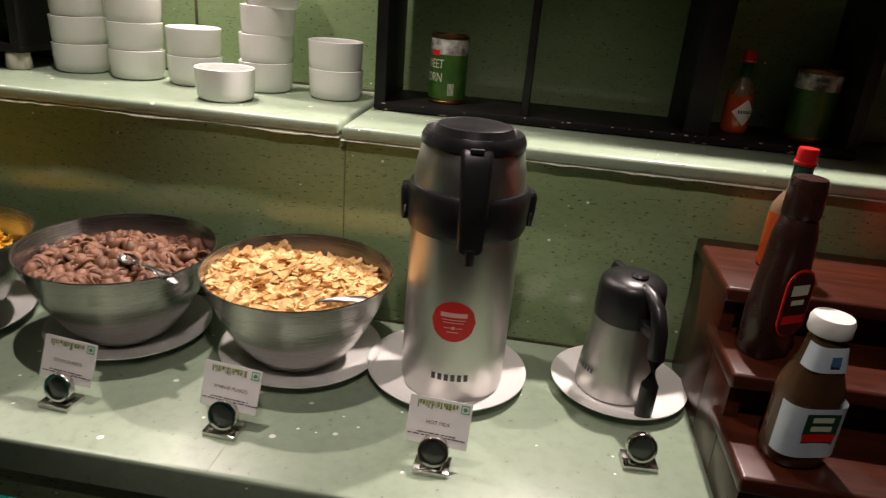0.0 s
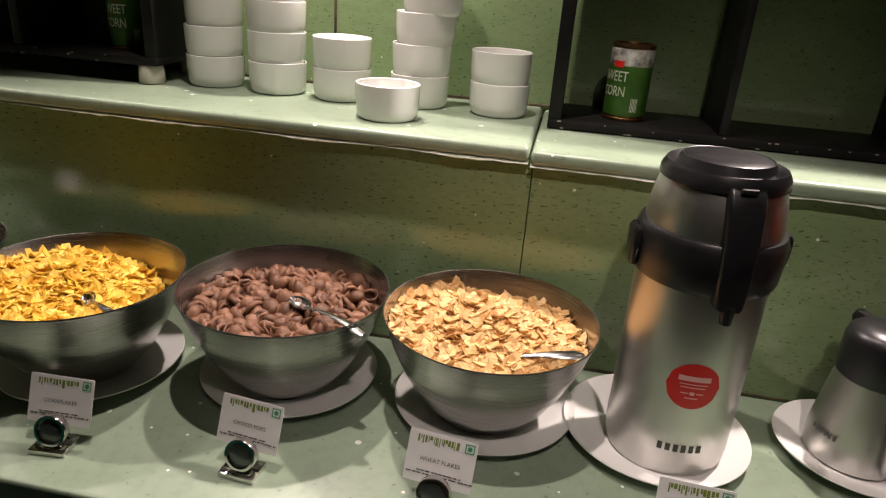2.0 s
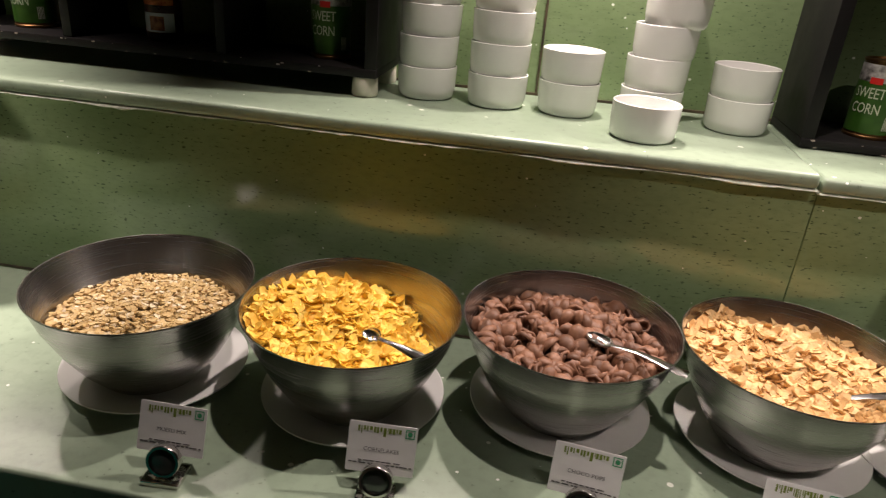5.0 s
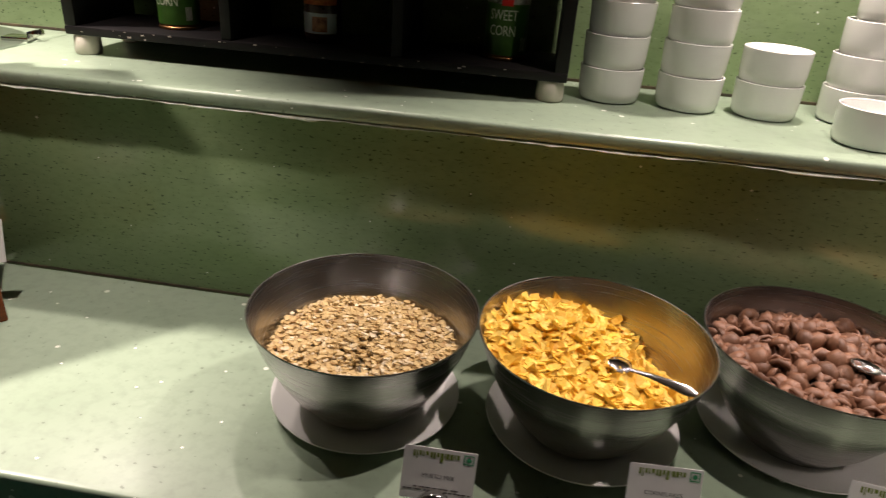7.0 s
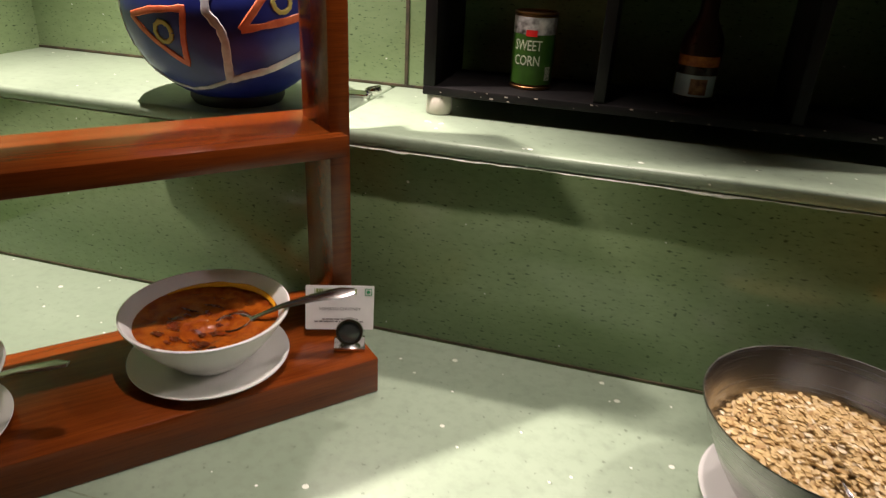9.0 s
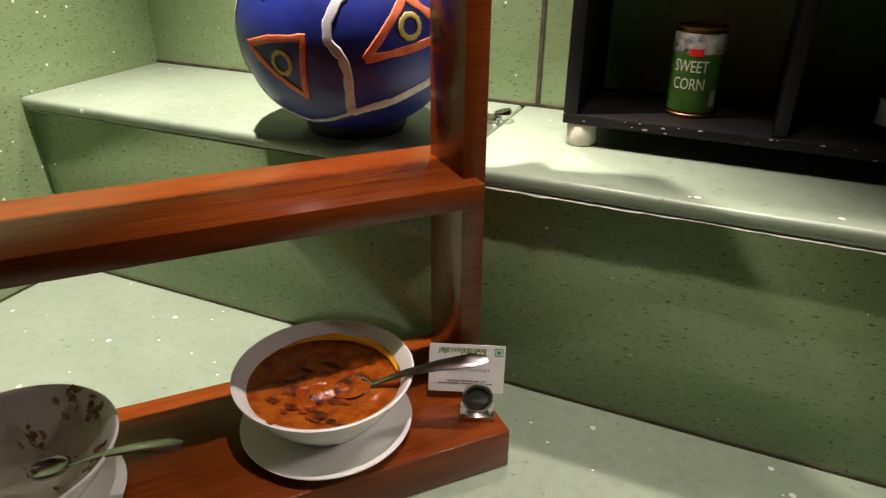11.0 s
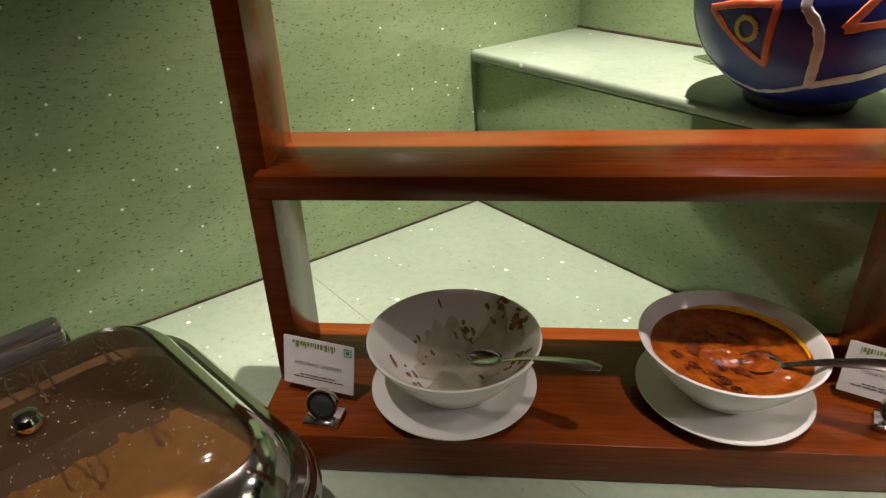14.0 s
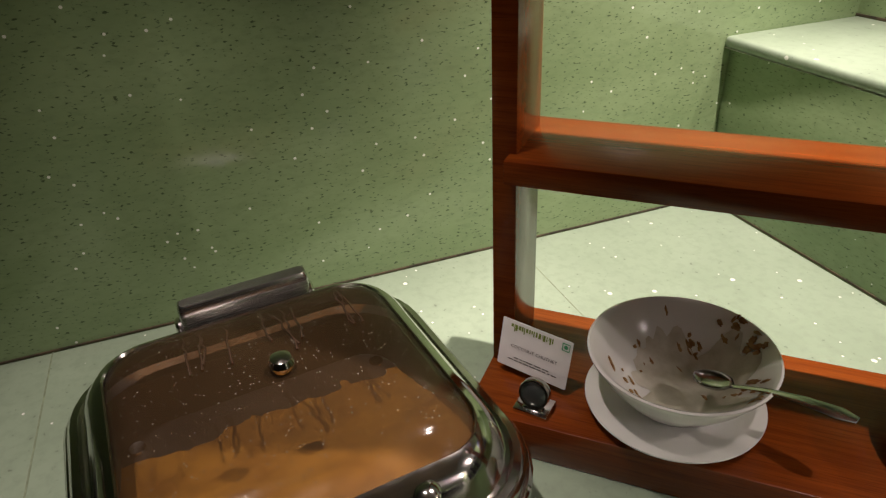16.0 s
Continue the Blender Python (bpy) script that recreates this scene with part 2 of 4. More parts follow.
def join(*bms):
    """Several bmeshes as one."""
    out = bmesh.new()
    for b in bms:
        me = bpy.data.meshes.new("tmp")
        b.to_mesh(me)
        b.free()
        out.from_mesh(me)
        bpy.data.meshes.remove(me)
    return out


def move(bm, m):
    bmesh.ops.transform(bm, matrix=m, verts=bm.verts)
    return bm


def lathe(profile, seg=48, wobble=0.0):
    """Turns a profile of (radius, z) round the z axis."""
    bm = bmesh.new()
    rings = []
    for r, z in profile:
        if r < 1e-5:
            rings.append([bm.verts.new((0, 0, z))])
        else:
            rings.append([bm.verts.new((r * math.cos(2 * math.pi * i / seg), r * math.sin(2 * math.pi * i / seg), z)) for i in range(seg)])
    for a, b in zip(rings, rings[1:]):
        for i in range(seg):
            j = (i + 1) % seg
            if len(a) == 1 and len(b) > 1:
                bm.faces.new((a[0], b[i], b[j]))
            elif len(b) == 1 and len(a) > 1:
                bm.faces.new((a[i], a[j], b[0]))
            elif len(a) > 1:
                bm.faces.new((a[i], a[j], b[j], b[i]))
    return bm


def tube(points, radius, seg=10, flat=1.0):
    """A rod along points; radius a number or one a point; flat squashes it in z."""
    bm = bmesh.new()
    pts = [Vector(p) for p in points]
    rad = radius if isinstance(radius, (list, tuple)) else [radius] * len(pts)
    rings = []
    for i, p in enumerate(pts):
        d = (pts[min(i + 1, len(pts) - 1)] - pts[max(i - 1, 0)]).normalized()
        side = d.cross(Vector((0, 0, 1)))
        side = side.normalized() if side.length > 1e-4 else Vector((1, 0, 0))
        up = side.cross(d).normalized()
        rings.append([bm.verts.new(p + rad[i] * (math.cos(a) * side + flat * math.sin(a) * up)) for a in (2 * math.pi * k / seg for k in range(seg))])
    for a, b in zip(rings, rings[1:]):
        for k in range(seg):
            bm.faces.new((a[k], a[(k + 1) % seg], b[(k + 1) % seg], b[k]))
    bm.faces.new(rings[0])
    bm.faces.new(rings[-1][::-1])
    return bm


def rounded(w, d, r, n=6):
    """Outline of a rectangle with round corners, round the origin."""
    out = []
    for cx, cy, a0 in ((w / 2 - r, d / 2 - r, 0), (-w / 2 + r, d / 2 - r, 90), (-w / 2 + r, -d / 2 + r, 180), (w / 2 - r, -d / 2 + r, 270)):
        for i in range(n + 1):
            a = radians(a0 + 90 * i / n)
            out.append((cx + r * math.cos(a), cy + r * math.sin(a)))
    return out


def loft(rings, cap=True, closed=False):
    """Skins rings of 3D points that have the same count."""
    bm = bmesh.new()
    vs = [[bm.verts.new(p) for p in ring] for ring in rings]
    pairs = list(zip(vs, vs[1:])) + ([(vs[-1], vs[0])] if closed else [])
    for a, b in pairs:
        for i in range(len(a)):
            j = (i + 1) % len(a)
            bm.faces.new((a[i], a[j], b[j], b[i]))
    if cap:
        bm.faces.new(vs[0][::-1])
        bm.faces.new(vs[-1])
    return bm


def lettering(text, height, spacing=1.0):
    """Flat letters from the built-in font, centred on the origin in the xy plane."""
    cu = bpy.data.curves.new("letters", "FONT")
    cu.body, cu.size, cu.align_x, cu.align_y, cu.space_character = text, height, "CENTER", "CENTER", spacing
    cu.resolution_u = 2
    ob = bpy.data.objects.new("letters", cu)
    scene.collection.objects.link(ob)
    dg = bpy.context.evaluated_depsgraph_get()
    me = bpy.data.meshes.new_from_object(ob.evaluated_get(dg))
    bm = bmesh.new()
    bm.from_mesh(me)
    bpy.data.objects.remove(ob)
    bpy.data.meshes.remove(me)
    return bm


def patch(w, h, nx=8, ny=1):
    """A flat sheet in the xy plane, centred."""
    bm = bmesh.new()
    bmesh.ops.create_grid(bm, x_segments=nx, y_segments=ny, size=0.5)
    return move(bm, Matrix.Diagonal((w, h, 1, 1)))


def wrapped(bm, r, turn=0.0, z=0.0, slope=0.0):
    """Bends a flat xy shape round an upright cylinder of radius r; turn 0 faces -y. slope: radius lost per metre up."""
    for v in bm.verts:
        a = v.co.x / r + radians(turn)
        rr = r - slope * v.co.y + v.co.z
        v.co = Vector((rr * math.sin(a), -rr * math.cos(a), z + v.co.y))
    return bm


def setting(name, bm, material, label, category):
    return tagged(part(name, bm, material), label, category, kind="structure")


# ---- the counter, the raised ledge and the walls ----
CT, LEDGE, RISER, FRONT = 0.90, 1.222, 1.299, 0.893
WX, BACK = -2.357, 1.592
setting("floor", box(-2.6, 3.2, -3.2, 2.0, -0.1, 0.0, 0), M_FLOOR, "dark polished floor of the dining room", "floor")
setting("ceiling", box(-2.6, 3.2, -3.2, 2.0, CEIL, CEIL + 0.1, 0), M_PLASTER, "dim plaster ceiling over the buffet", "ceiling")
setting("wall_west", box(WX - 0.12, WX, -3.0, 1.75, 0, CEIL, 0), M_WALL, "polished green terrazzo side wall with pale chips", "wall")
setting("wall_north", box(WX, 3.0, BACK, BACK + 0.12, 0, CEIL, 0), M_WALL, "green terrazzo back wall above the ledge", "wall")
setting("wall_east", box(3.0, 3.12, -3.0, 1.72, 0, CEIL, 0), M_PLASTER, "dim plain wall of the dining room", "wall")
setting("wall_south", box(WX - 0.12, 3.12, -3.12, -3.0, 0, CEIL, 0), M_PLASTER, "dim plain wall behind the aisle", "wall")
# L-shaped counter: back run and the return along the side wall
JX = -1.527


def counter_slab():
    bm = bmesh.new()
    out = [(WX, -2.2), (JX, -2.2), (JX, FRONT), (1.6, FRONT), (1.6, RISER), (WX, RISER)]
    vs = [bm.verts.new((x, y, CT)) for x, y in out]
    f = bm.faces.new(vs)
    ext = bmesh.ops.extrude_face_region(bm, geom=[f])
    for g in ext["geom"]:
        if isinstance(g, bmesh.types.BMVert):
            g.co.z -= 0.045
    edges = [e for e in bm.edges if e.verts[0].co.z > CT - 0.001 and e.verts[1].co.z > CT - 0.001]
    bmesh.ops.bevel(bm, geom=edges, offset=0.006, segments=3, affect="EDGES", profile=0.5)
    return bm


counter = setting("counter_top", counter_slab(), M_STONE, "pale green polished terrazzo counter with white chips", "counter")
setting("counter_apron", join(box(JX - 0.012, 1.57, FRONT + 0.012, RISER, 0.80, CT - 0.045, 0), box(WX, JX - 0.013, -2.2, RISER, 0.80, CT - 0.045, 0)), M_WALL, "dark green terrazzo apron under the counter edge", "counter apron")
setting("counter_front", join(box(JX - 0.05, 1.55, FRONT + 0.05, RISER, 0.1, 0.80, 0), box(WX, JX - 0.06, -2.2, RISER, 0.1, 0.80, 0)), M_TEAL, "glossy dark teal front panel below the counter", "counter front")
setting("led_strip", box(JX - 0.02, 1.5, FRONT + 0.020, FRONT + 0.030, 0.793, 0.799, 0), M_LED, "narrow cool led strip under the counter apron", "led strip")
setting("counter_plinth", join(box(JX - 0.1, 1.5, FRONT + 0.12, RISER, 0.0, 0.1, 0), box(WX, JX - 0.12, -2.2, RISER, 0.0, 0.1, 0)), M_BOX, "black recessed plinth under the counter", "plinth")
# faint slab joints in the counter top
part("joint", box(WX, JX - 0.002, 0.868, 0.8695, CT - 0.002, CT + 0.0004, 0), M_FAINT, counter)
part("joint", box(WX, JX - 0.002, 0.10, 0.102, CT - 0.002, CT + 0.0006, 0), M_FAINT, counter)
part("joint", box(-0.1185, -0.1175, FRONT + 0.004, RISER - 0.001, CT - 0.002, CT + 0.0003, 0), M_FAINT, counter)

for n, (ra, rb) in enumerate(((-0.0825, 1.55), (WX, -1.583), (-1.580, -0.0837))):
    riser = setting("riser", box(ra, rb, RISER, BACK, CT - 0.05, LEDGE - 0.0215 - (0.004 if ra > -0.1 else 0), 0.001), M_WALL, "dark green terrazzo upstand behind the counter", "upstand")
part("joint", box(WX, 1.5, RISER - 0.0015, RISER, CT, CT + 0.0035, 0), M_GROUT, riser, "dirty seam along the counter")
LF = 1.284
for ra, rb, low in ((-0.0865, 1.55, 0.004), (WX, -1.5815, 0), (-1.5795, -0.0895, 0)):
    ledge = setting("ledge", box(ra, rb, LF, BACK, LEDGE - 0.021 - low, LEDGE - low, 0.007, 3), M_STONE, "pale green terrazzo ledge with a rounded worn front edge", "ledge")


def ragged(x0, x1, y, z, h, amp, n=160):
    """A thin uneven bead of filler along x."""
    rings = []
    for i in range(n + 1):
        x = x0 + (x1 - x0) * i / n
        a = h * (0.55 + 0.9 * noise.noise((x * 9, 3.1, 0))) + amp * noise.noise((x * 40, 0, 7))
        a = max(0.0012, a)
        rings.append([(x, y + 0.012, z), (x, y - 0.002, z), (x, y - 0.003 - a * 0.25, z - a * 0.5), (x, y + 0.002, z - a), (x, y + 0.012, z - a)])
    return loft(rings)


part("filler_bead", ragged(-1.5795, -0.0895, LF + 0.004, LEDGE - 0.0205, 0.006, 0.003), M_EDGE, ledge, "ragged pale filler under the ledge's edge")
part("filler_bead", ragged(-0.0865, 1.5, LF + 0.004, LEDGE - 0.0245, 0.005, 0.003), M_EDGE, ledge)
part("filler_bead", ragged(WX + 0.002, -1.5815, LF + 0.004, LEDGE - 0.0205, 0.003, 0.002, 60), M_EDGE, ledge)
wall_panels = bpy.data.objects["wall_north"]
part("joint", box(-1.561, -1.555, BACK - 0.003, BACK, LEDGE, CEIL, 0), M_GROUT, wall_panels, "dirty upright wall joint")
part("joint", box(-0.463, -0.459, BACK - 0.003, BACK, LEDGE, CEIL, 0), M_GROUT, wall_panels)
part("joint", box(WX, 1.6, BACK - 0.004, BACK, LEDGE, LEDGE + 0.004, 0), M_GROUT, wall_panels)
part("joint", box(WX, WX + 0.0025, -2.2, RISER, CT, CT + 0.003, 0), M_GROUT, bpy.data.objects["wall_west"])


# ---- crockery ----
def plate_mesh(r):
    return lathe([(0, 0.004), (r * 0.55, 0.004), (r * 0.62, 0.005), (r * 0.95, 0.0145), (r, 0.0165), (r * 1.004, 0.0155), (r, 0.0145), (r * 0.66, 0.0015), (r * 0.6, 0.0), (0, 0.0)], 72)


def plate(x, y, z, r, label, group="plates under the bowls"):
    ob = part("plate", plate_mesh(r), M_CHINA)
    ob.location = (x, y, z)
    return tagged(ob, label, "plate", group)


def ramekin_mesh():
    return lathe([(0, 0.0), (0.041, 0.0), (0.0455, 0.002), (0.0485, 0.007), (0.0500, 0.018), (0.0512, 0.0525), (0.0512, 0.0545), (0.0500, 0.0552), (0.0486, 0.0540), (0.0472, 0.02), (0.044, 0.009), (0.038, 0.0055), (0, 0.0055)], 56)


random.seed(4)
proto = part("bowl", move(ramekin_mesh(), Matrix.Scale(0.91, 4)), M_CHINA)
tagged(proto, "small white china bowl in a stack on the ledge", "bowl", "stacked white bowls")
first = True
for sx, sy, count in ((-0.633, 1.489, 6), (-0.521, 1.481, 6), (-0.411, 1.479, 2), (-0.285, 1.492, 6), (-0.304, 1.371, 1), (-0.156, 1.486, 2)):
    for k in range(count):
        lean = 0.0016 * k * k if sx == -0.285 else 0
        m = pose(sx + random.uniform(-0.0012, 0.0012) + lean, sy + random.uniform(-0.001, 0.001), LEDGE + k * 0.0462, 0, 0, random.uniform(0, 360))
        if first:
            proto.matrix_world = m
            first = False
        else:
            ob = copy_thing(proto, m)
            if count == 1:
                tagged(ob, "single small white china bowl on the ledge, unstacked")


# ---- cereal bowls ----
STEEL_R, STEEL_H, BOWL_Z = 0.1375, 0.1220, 1.10


def steel_bowl(x, y, label, size=1.0):
    prof_out = [(0.0, 0.0), (0.058, 0.0), (0.066, 0.002), (0.072, 0.008), (0.090, 0.028), (0.108, 0.055), (0.126, 0.090), (STEEL_R - 0.001, STEEL_H - 0.002), (STEEL_R + 0.0006, STEEL_H - 0.0006)]
    prof_in = [(STEEL_R + 0.0004, STEEL_H + 0.0003), (STEEL_R - 0.0012, STEEL_H), (0.1245, 0.0905), (0.1065, 0.0562), (0.0885, 0.0295), (0.070, 0.0105), (0.060, 0.005), (0, 0.005)]
    ob = part("cereal_bowl", lathe(prof_out + prof_in, 96), M_STEEL)
    ob.location, ob.scale = (x, y, CT + 0.0052), (size, size, BOWL_Z)
    return tagged(ob, label, "bowl", "steel cereal bowls")


def bowl_radius(h):
    pts = [(0.005, 0.060), (0.0105, 0.070), (0.0295, 0.0885), (0.0562, 0.1065), (0.0905, 0.1245), (0.122, 0.1362)]
    for (h0, r0), (h1, r1) in zip(pts, pts[1:]):
        if h <= h1:
            return r0 + (r1 - r0) * (h - h0) / (h1 - h0)
    return 0.1362


def flake_shape(kind, rnd):
    """Vertices and faces of one piece."""
    if kind == "choc":
        s = rnd.uniform(0.0102, 0.0128)
        vs, fs = [], []
        rows, cols = 3, 8
        tw = rnd.uniform(0.9, 1.25)
        for i in range(rows + 1):
            a = radians(92 * i / rows)
            for j in range(cols):
                b = 2 * math.pi * j / cols
                vs.append((s * 1.25 * math.sin(a) * math.cos(b), s * 0.92 * math.sin(a) * math.sin(b) * tw, -s * 0.85 * math.cos(a) + 0.25 * s * math.cos(b) ** 2 * (i / rows)))
        for i in range(rows):
            for j in range(cols):
                k = (j + 1) % cols
                fs.append((i * cols + j, i * cols + k, (i + 1) * cols + k, (i + 1) * cols + j))
        n = len(vs)
        vs += [(x * 0.72, y * 0.72, z * 0.66 + s * 0.03) for x, y, z in vs]
        fs += [tuple(n + q for q in f[::-1]) for f in fs[:rows * cols]]
        for j in range(cols):
            k = (j + 1) % cols
            a, b = rows * cols + j, rows * cols + k
            fs.append((a, b, n + b, n + a))
        return vs, fs
    size = {"corn": 0.0100, "wheat": 0.0098, "oat": 0.0037}[kind] * rnd.uniform(0.6, 1.3)
    n = 9
    ph, c1, c2 = rnd.uniform(0, 6.3), rnd.uniform(-0.36, 0.36), rnd.uniform(-0.34, 0.34)
    if kind == "oat":
        c1 *= 0.3
        c2 *= 0.3
    thick = {"corn": 0.0007, "wheat": 0.0008, "oat": 0.0009}[kind]
    top, bot = [], []
    for ring, rr in ((0, 0.0), (1, 0.55), (2, 1.0)):
        for j in range(1 if ring == 0 else n):
            a = 2 * math.pi * j / n
            r = size * rr * (1 + (0.25 * math.sin(2 * a + ph) + 0.14 * math.sin(3 * a + 2 * ph) + rnd.uniform(-0.1, 0.1)) * (rr > 0.9))
            px, py = r * math.cos(a), r * math.sin(a) * 0.8
            z = (c1 * px * px + c2 * py * py + 0.5 * c1 * px * py) / size * 1.4 + (rnd.uniform(-0.06, 0.06) * size if rr else 0)
            top.append((px, py, z + thick))
            bot.append((px * 0.97, py * 0.97, z - thick))
    m = len(top)
    vs = top + bot
    fs = []
    for j in range(n):
        k = (j + 1) % n
        fs += [(0, 1 + j, 1 + k), (1 + j, 1 + n + j, 1 + n + k, 1 + k), (m, m + 1 + k, m + 1 + j), (m + 1 + j, m + 1 + k, m + 1 + n + k, m + 1 + n + j), (1 + n + j, m + 1 + n + j, m + 1 + n + k, 1 + n + k)]
    return vs, fs


def cereal(name, kind, bx, by, surface, count, material, label, seed):
    """A heap of loose pieces on a curved bed; surface(x, y) is the bed's height over the bowl's foot."""
    rnd = random.Random(seed)
    vs, fs = [], []
    seg, rings = 40, 9
    hh = lambda r, a: surface(r * math.cos(a), r * math.sin(a))
    rim = []
    for j in range(seg):
        a = 2 * math.pi * j / seg
        r = 0.12
        for _ in range(8):
            r = bowl_radius(max(0.006, hh(r, a))) - 0.0015
        rim.append(r)
    vs.append((0, 0, surface(0, 0) - 0.006))
    for i in range(1, rings + 1):
        for j in range(seg):
            a = 2 * math.pi * j / seg
            r = rim[j] * i / rings
            vs.append((r * math.cos(a), r * math.sin(a), hh(r, a) - 0.006))
    for j in range(seg):
        k = (j + 1) % seg
        fs.append((0, 1 + j, 1 + k))
        for i in range(rings - 1):
            fs.append((1 + i * seg + j, 1 + (i + 1) * seg + j, 1 + (i + 1) * seg + k, 1 + i * seg + k))
    for _ in range(count):
        a = rnd.uniform(0, 2 * math.pi)
        j = int(a / (2 * math.pi) * seg) % seg
        r = (rim[j] - 0.004) * math.sqrt(rnd.random())
        x, y = r * math.cos(a), r * math.sin(a)
        pv, pf = flake_shape(kind, rnd)
        tilt = {"choc": 0.9, "corn": 0.30, "wheat": 0.22, "oat": 0.20}[kind]
        q = Euler((rnd.gauss(0, tilt), rnd.gauss(0, tilt), rnd.uniform(0, 6.28))).to_matrix()
        if kind == "choc":
            q = q @ Euler((math.pi if rnd.random() < 0.45 else 0, 0, 0)).to_matrix()
        base = Vector((x, y, surface(x, y) + rnd.uniform(-0.005, 0.0035)))
        o = len(vs)
        for v in pv:
            w = base + q @ Vector(v)
            rr = math.hypot(w.x, w.y)
            lim = bowl_radius(min(0.122, max(0.006, w.z))) - 0.0008
            if rr > lim and w.z < 0.121:
                w.x *= lim / rr
                w.y *= lim / rr
            vs.append(w)
        fs += [tuple(o + i for i in f) for f in pf]
    me = bpy.data.meshes.new(name)
    me.from_pydata([tuple(v) for v in vs], [], fs)
    me.materials.append(material)
    me.polygons.foreach_set("use_smooth", [kind == "choc"] * len(me.polygons))
    me.update()
    ob = new(name, me)
    size = BOWL_SCALE[{"corn": "cornflakes", "choc": "choco", "oat": "muesli"}.get(kind, kind)]
    ob.location, ob.scale = (bx, by, CT + 0.0052), (size, size, BOWL_Z)
    return tagged(ob, label, "cereal", kind="stuff")


def bump_at(x, y, cx, cy, w, h):
    return h * math.exp(-((x - cx) ** 2 + (y - cy) ** 2) / (w * w))


BOWLS = {"muesli": (-0.907, 1.097), "cornflakes": (-0.638, 1.108), "choco": (-0.373, 1.156), "wheat": (-0.106, 1.160)}
BOWL_SCALE = {"muesli": 0.982, "cornflakes": 0.976, "choco": 0.974, "wheat": 0.966}
for key, (bx, by) in BOWLS.items():
    plate(bx + 0.002, by + 0.007, CT, 0.117, "round white china plate under a steel cereal bowl")
steel_bowl(*BOWLS["muesli"], "brushed steel bowl half full of muesli", BOWL_SCALE["muesli"])
steel_bowl(*BOWLS["cornflakes"], "brushed steel bowl heaped with yellow cornflakes", BOWL_SCALE["cornflakes"])
steel_bowl(*BOWLS["choco"], "brushed steel bowl filled with chocolate shells", BOWL_SCALE["choco"])
steel_bowl(*BOWLS["wheat"], "brushed steel bowl filled with toasted wheat flakes", BOWL_SCALE["wheat"])
cereal("muesli", "oat", *BOWLS["muesli"], lambda x, y: 0.076 - 0.03 * y + bump_at(x, y, 0, 0.02, 0.06, 0.012) - bump_at(x, y, 0.0, -0.055, 0.018, 0.010), 4300, M_OAT, "loose pale muesli of rolled oats and bran", 1)
cereal("cornflakes", "corn", *BOWLS["cornflakes"], lambda x, y: 0.090 - 0.15 * x - 0.03 * y + bump_at(x, y, -0.035, 0.035, 0.05, 0.018) - bump_at(x, y, 0.085, 0.05, 0.05, 0.022), 1700, M_CORN, "golden yellow cornflakes heaped loosely", 2)
cereal("chocolate_shells", "choc", *BOWLS["choco"], lambda x, y: 0.093 + bump_at(x, y, 0, 0.018, 0.065, 0.024) - bump_at(x, y, 0, 0.12, 0.05, 0.012), 470, M_CHOC, "curled milk chocolate cereal shells", 3)
cereal("wheat_flakes", "wheat", *BOWLS["wheat"], lambda x, y: 0.101 - 0.06 * x + bump_at(x, y, -0.01, 0.025, 0.06, 0.018) - bump_at(x, y, 0, 0.125, 0.045, 0.014), 2000, M_WHEAT, "pale brown toasted wheat flakes", 4)


# ---- spoons ----
def spoon(m, label, size=1.0, name="serving_spoon", material=None):
    """A spoon along +x: bowl at the origin, handle to x = 0.16."""
    t = thing(name, m @ Matrix.Scale(size, 4), label, "spoon")
    material = material or M_SPOON
    rings = []
    for k in range(9):
        u = -1 + 2 * k / 8
        w = 0.019 * math.sqrt(max(0.02, 1 - u * u))
        ring = []
        for j in range(10):
            a = math.pi * j / 9
            ring.append((0.027 * u, w * math.cos(a), -0.010 * math.sin(a) * math.sqrt(max(0.02, 1 - u * u))))
        for j in range(10):
            a = math.pi * (9 - j) / 9
            ring.append((0.027 * u, 0.93 * w * math.cos(a), 0.0012 - 0.0095 * math.sin(a) * math.sqrt(max(0.02, 1 - u * u))))
        rings.append(ring)
    part("spoon_bowl", loft(rings), material, t)
    pts = [(0.024, 0, -0.002), (0.04, 0, 0.002), (0.07, 0, 0.008), (0.11, 0, 0.010), (0.15, 0, 0.008), (0.168, 0, 0.006)]
    part("handle", tube(pts, [0.0050, 0.0045, 0.0060, 0.0090, 0.0118, 0.0060], 10, 0.22), material, t)
    return t


def in_bowl(key, x, y, h, rx, ry, rz):
    bx, by = BOWLS[key]
    return pose(bx + x, by + y, CT + 0.0052 + h * BOWL_Z, rx, ry, rz)


spoon(in_bowl("choco", 0.034, -0.034, 0.119, 4, 5, -24), "steel serving spoon lying on the chocolate shells", 0.62)
spoon(in_bowl("cornflakes", 0.030, -0.020, 0.099, 35, -3, -30), "steel serving spoon pushed into the cornflakes", 0.52)
spoon(in_bowl("wheat", 0.022, -0.060, 0.103, 25, -5, 8), "steel serving spoon half buried in wheat flakes", 0.56)
spoon(in_bowl("muesli", 0.00, -0.010, 0.078, 60, 4, -75), "steel serving spoon half buried in the muesli", 0.42)


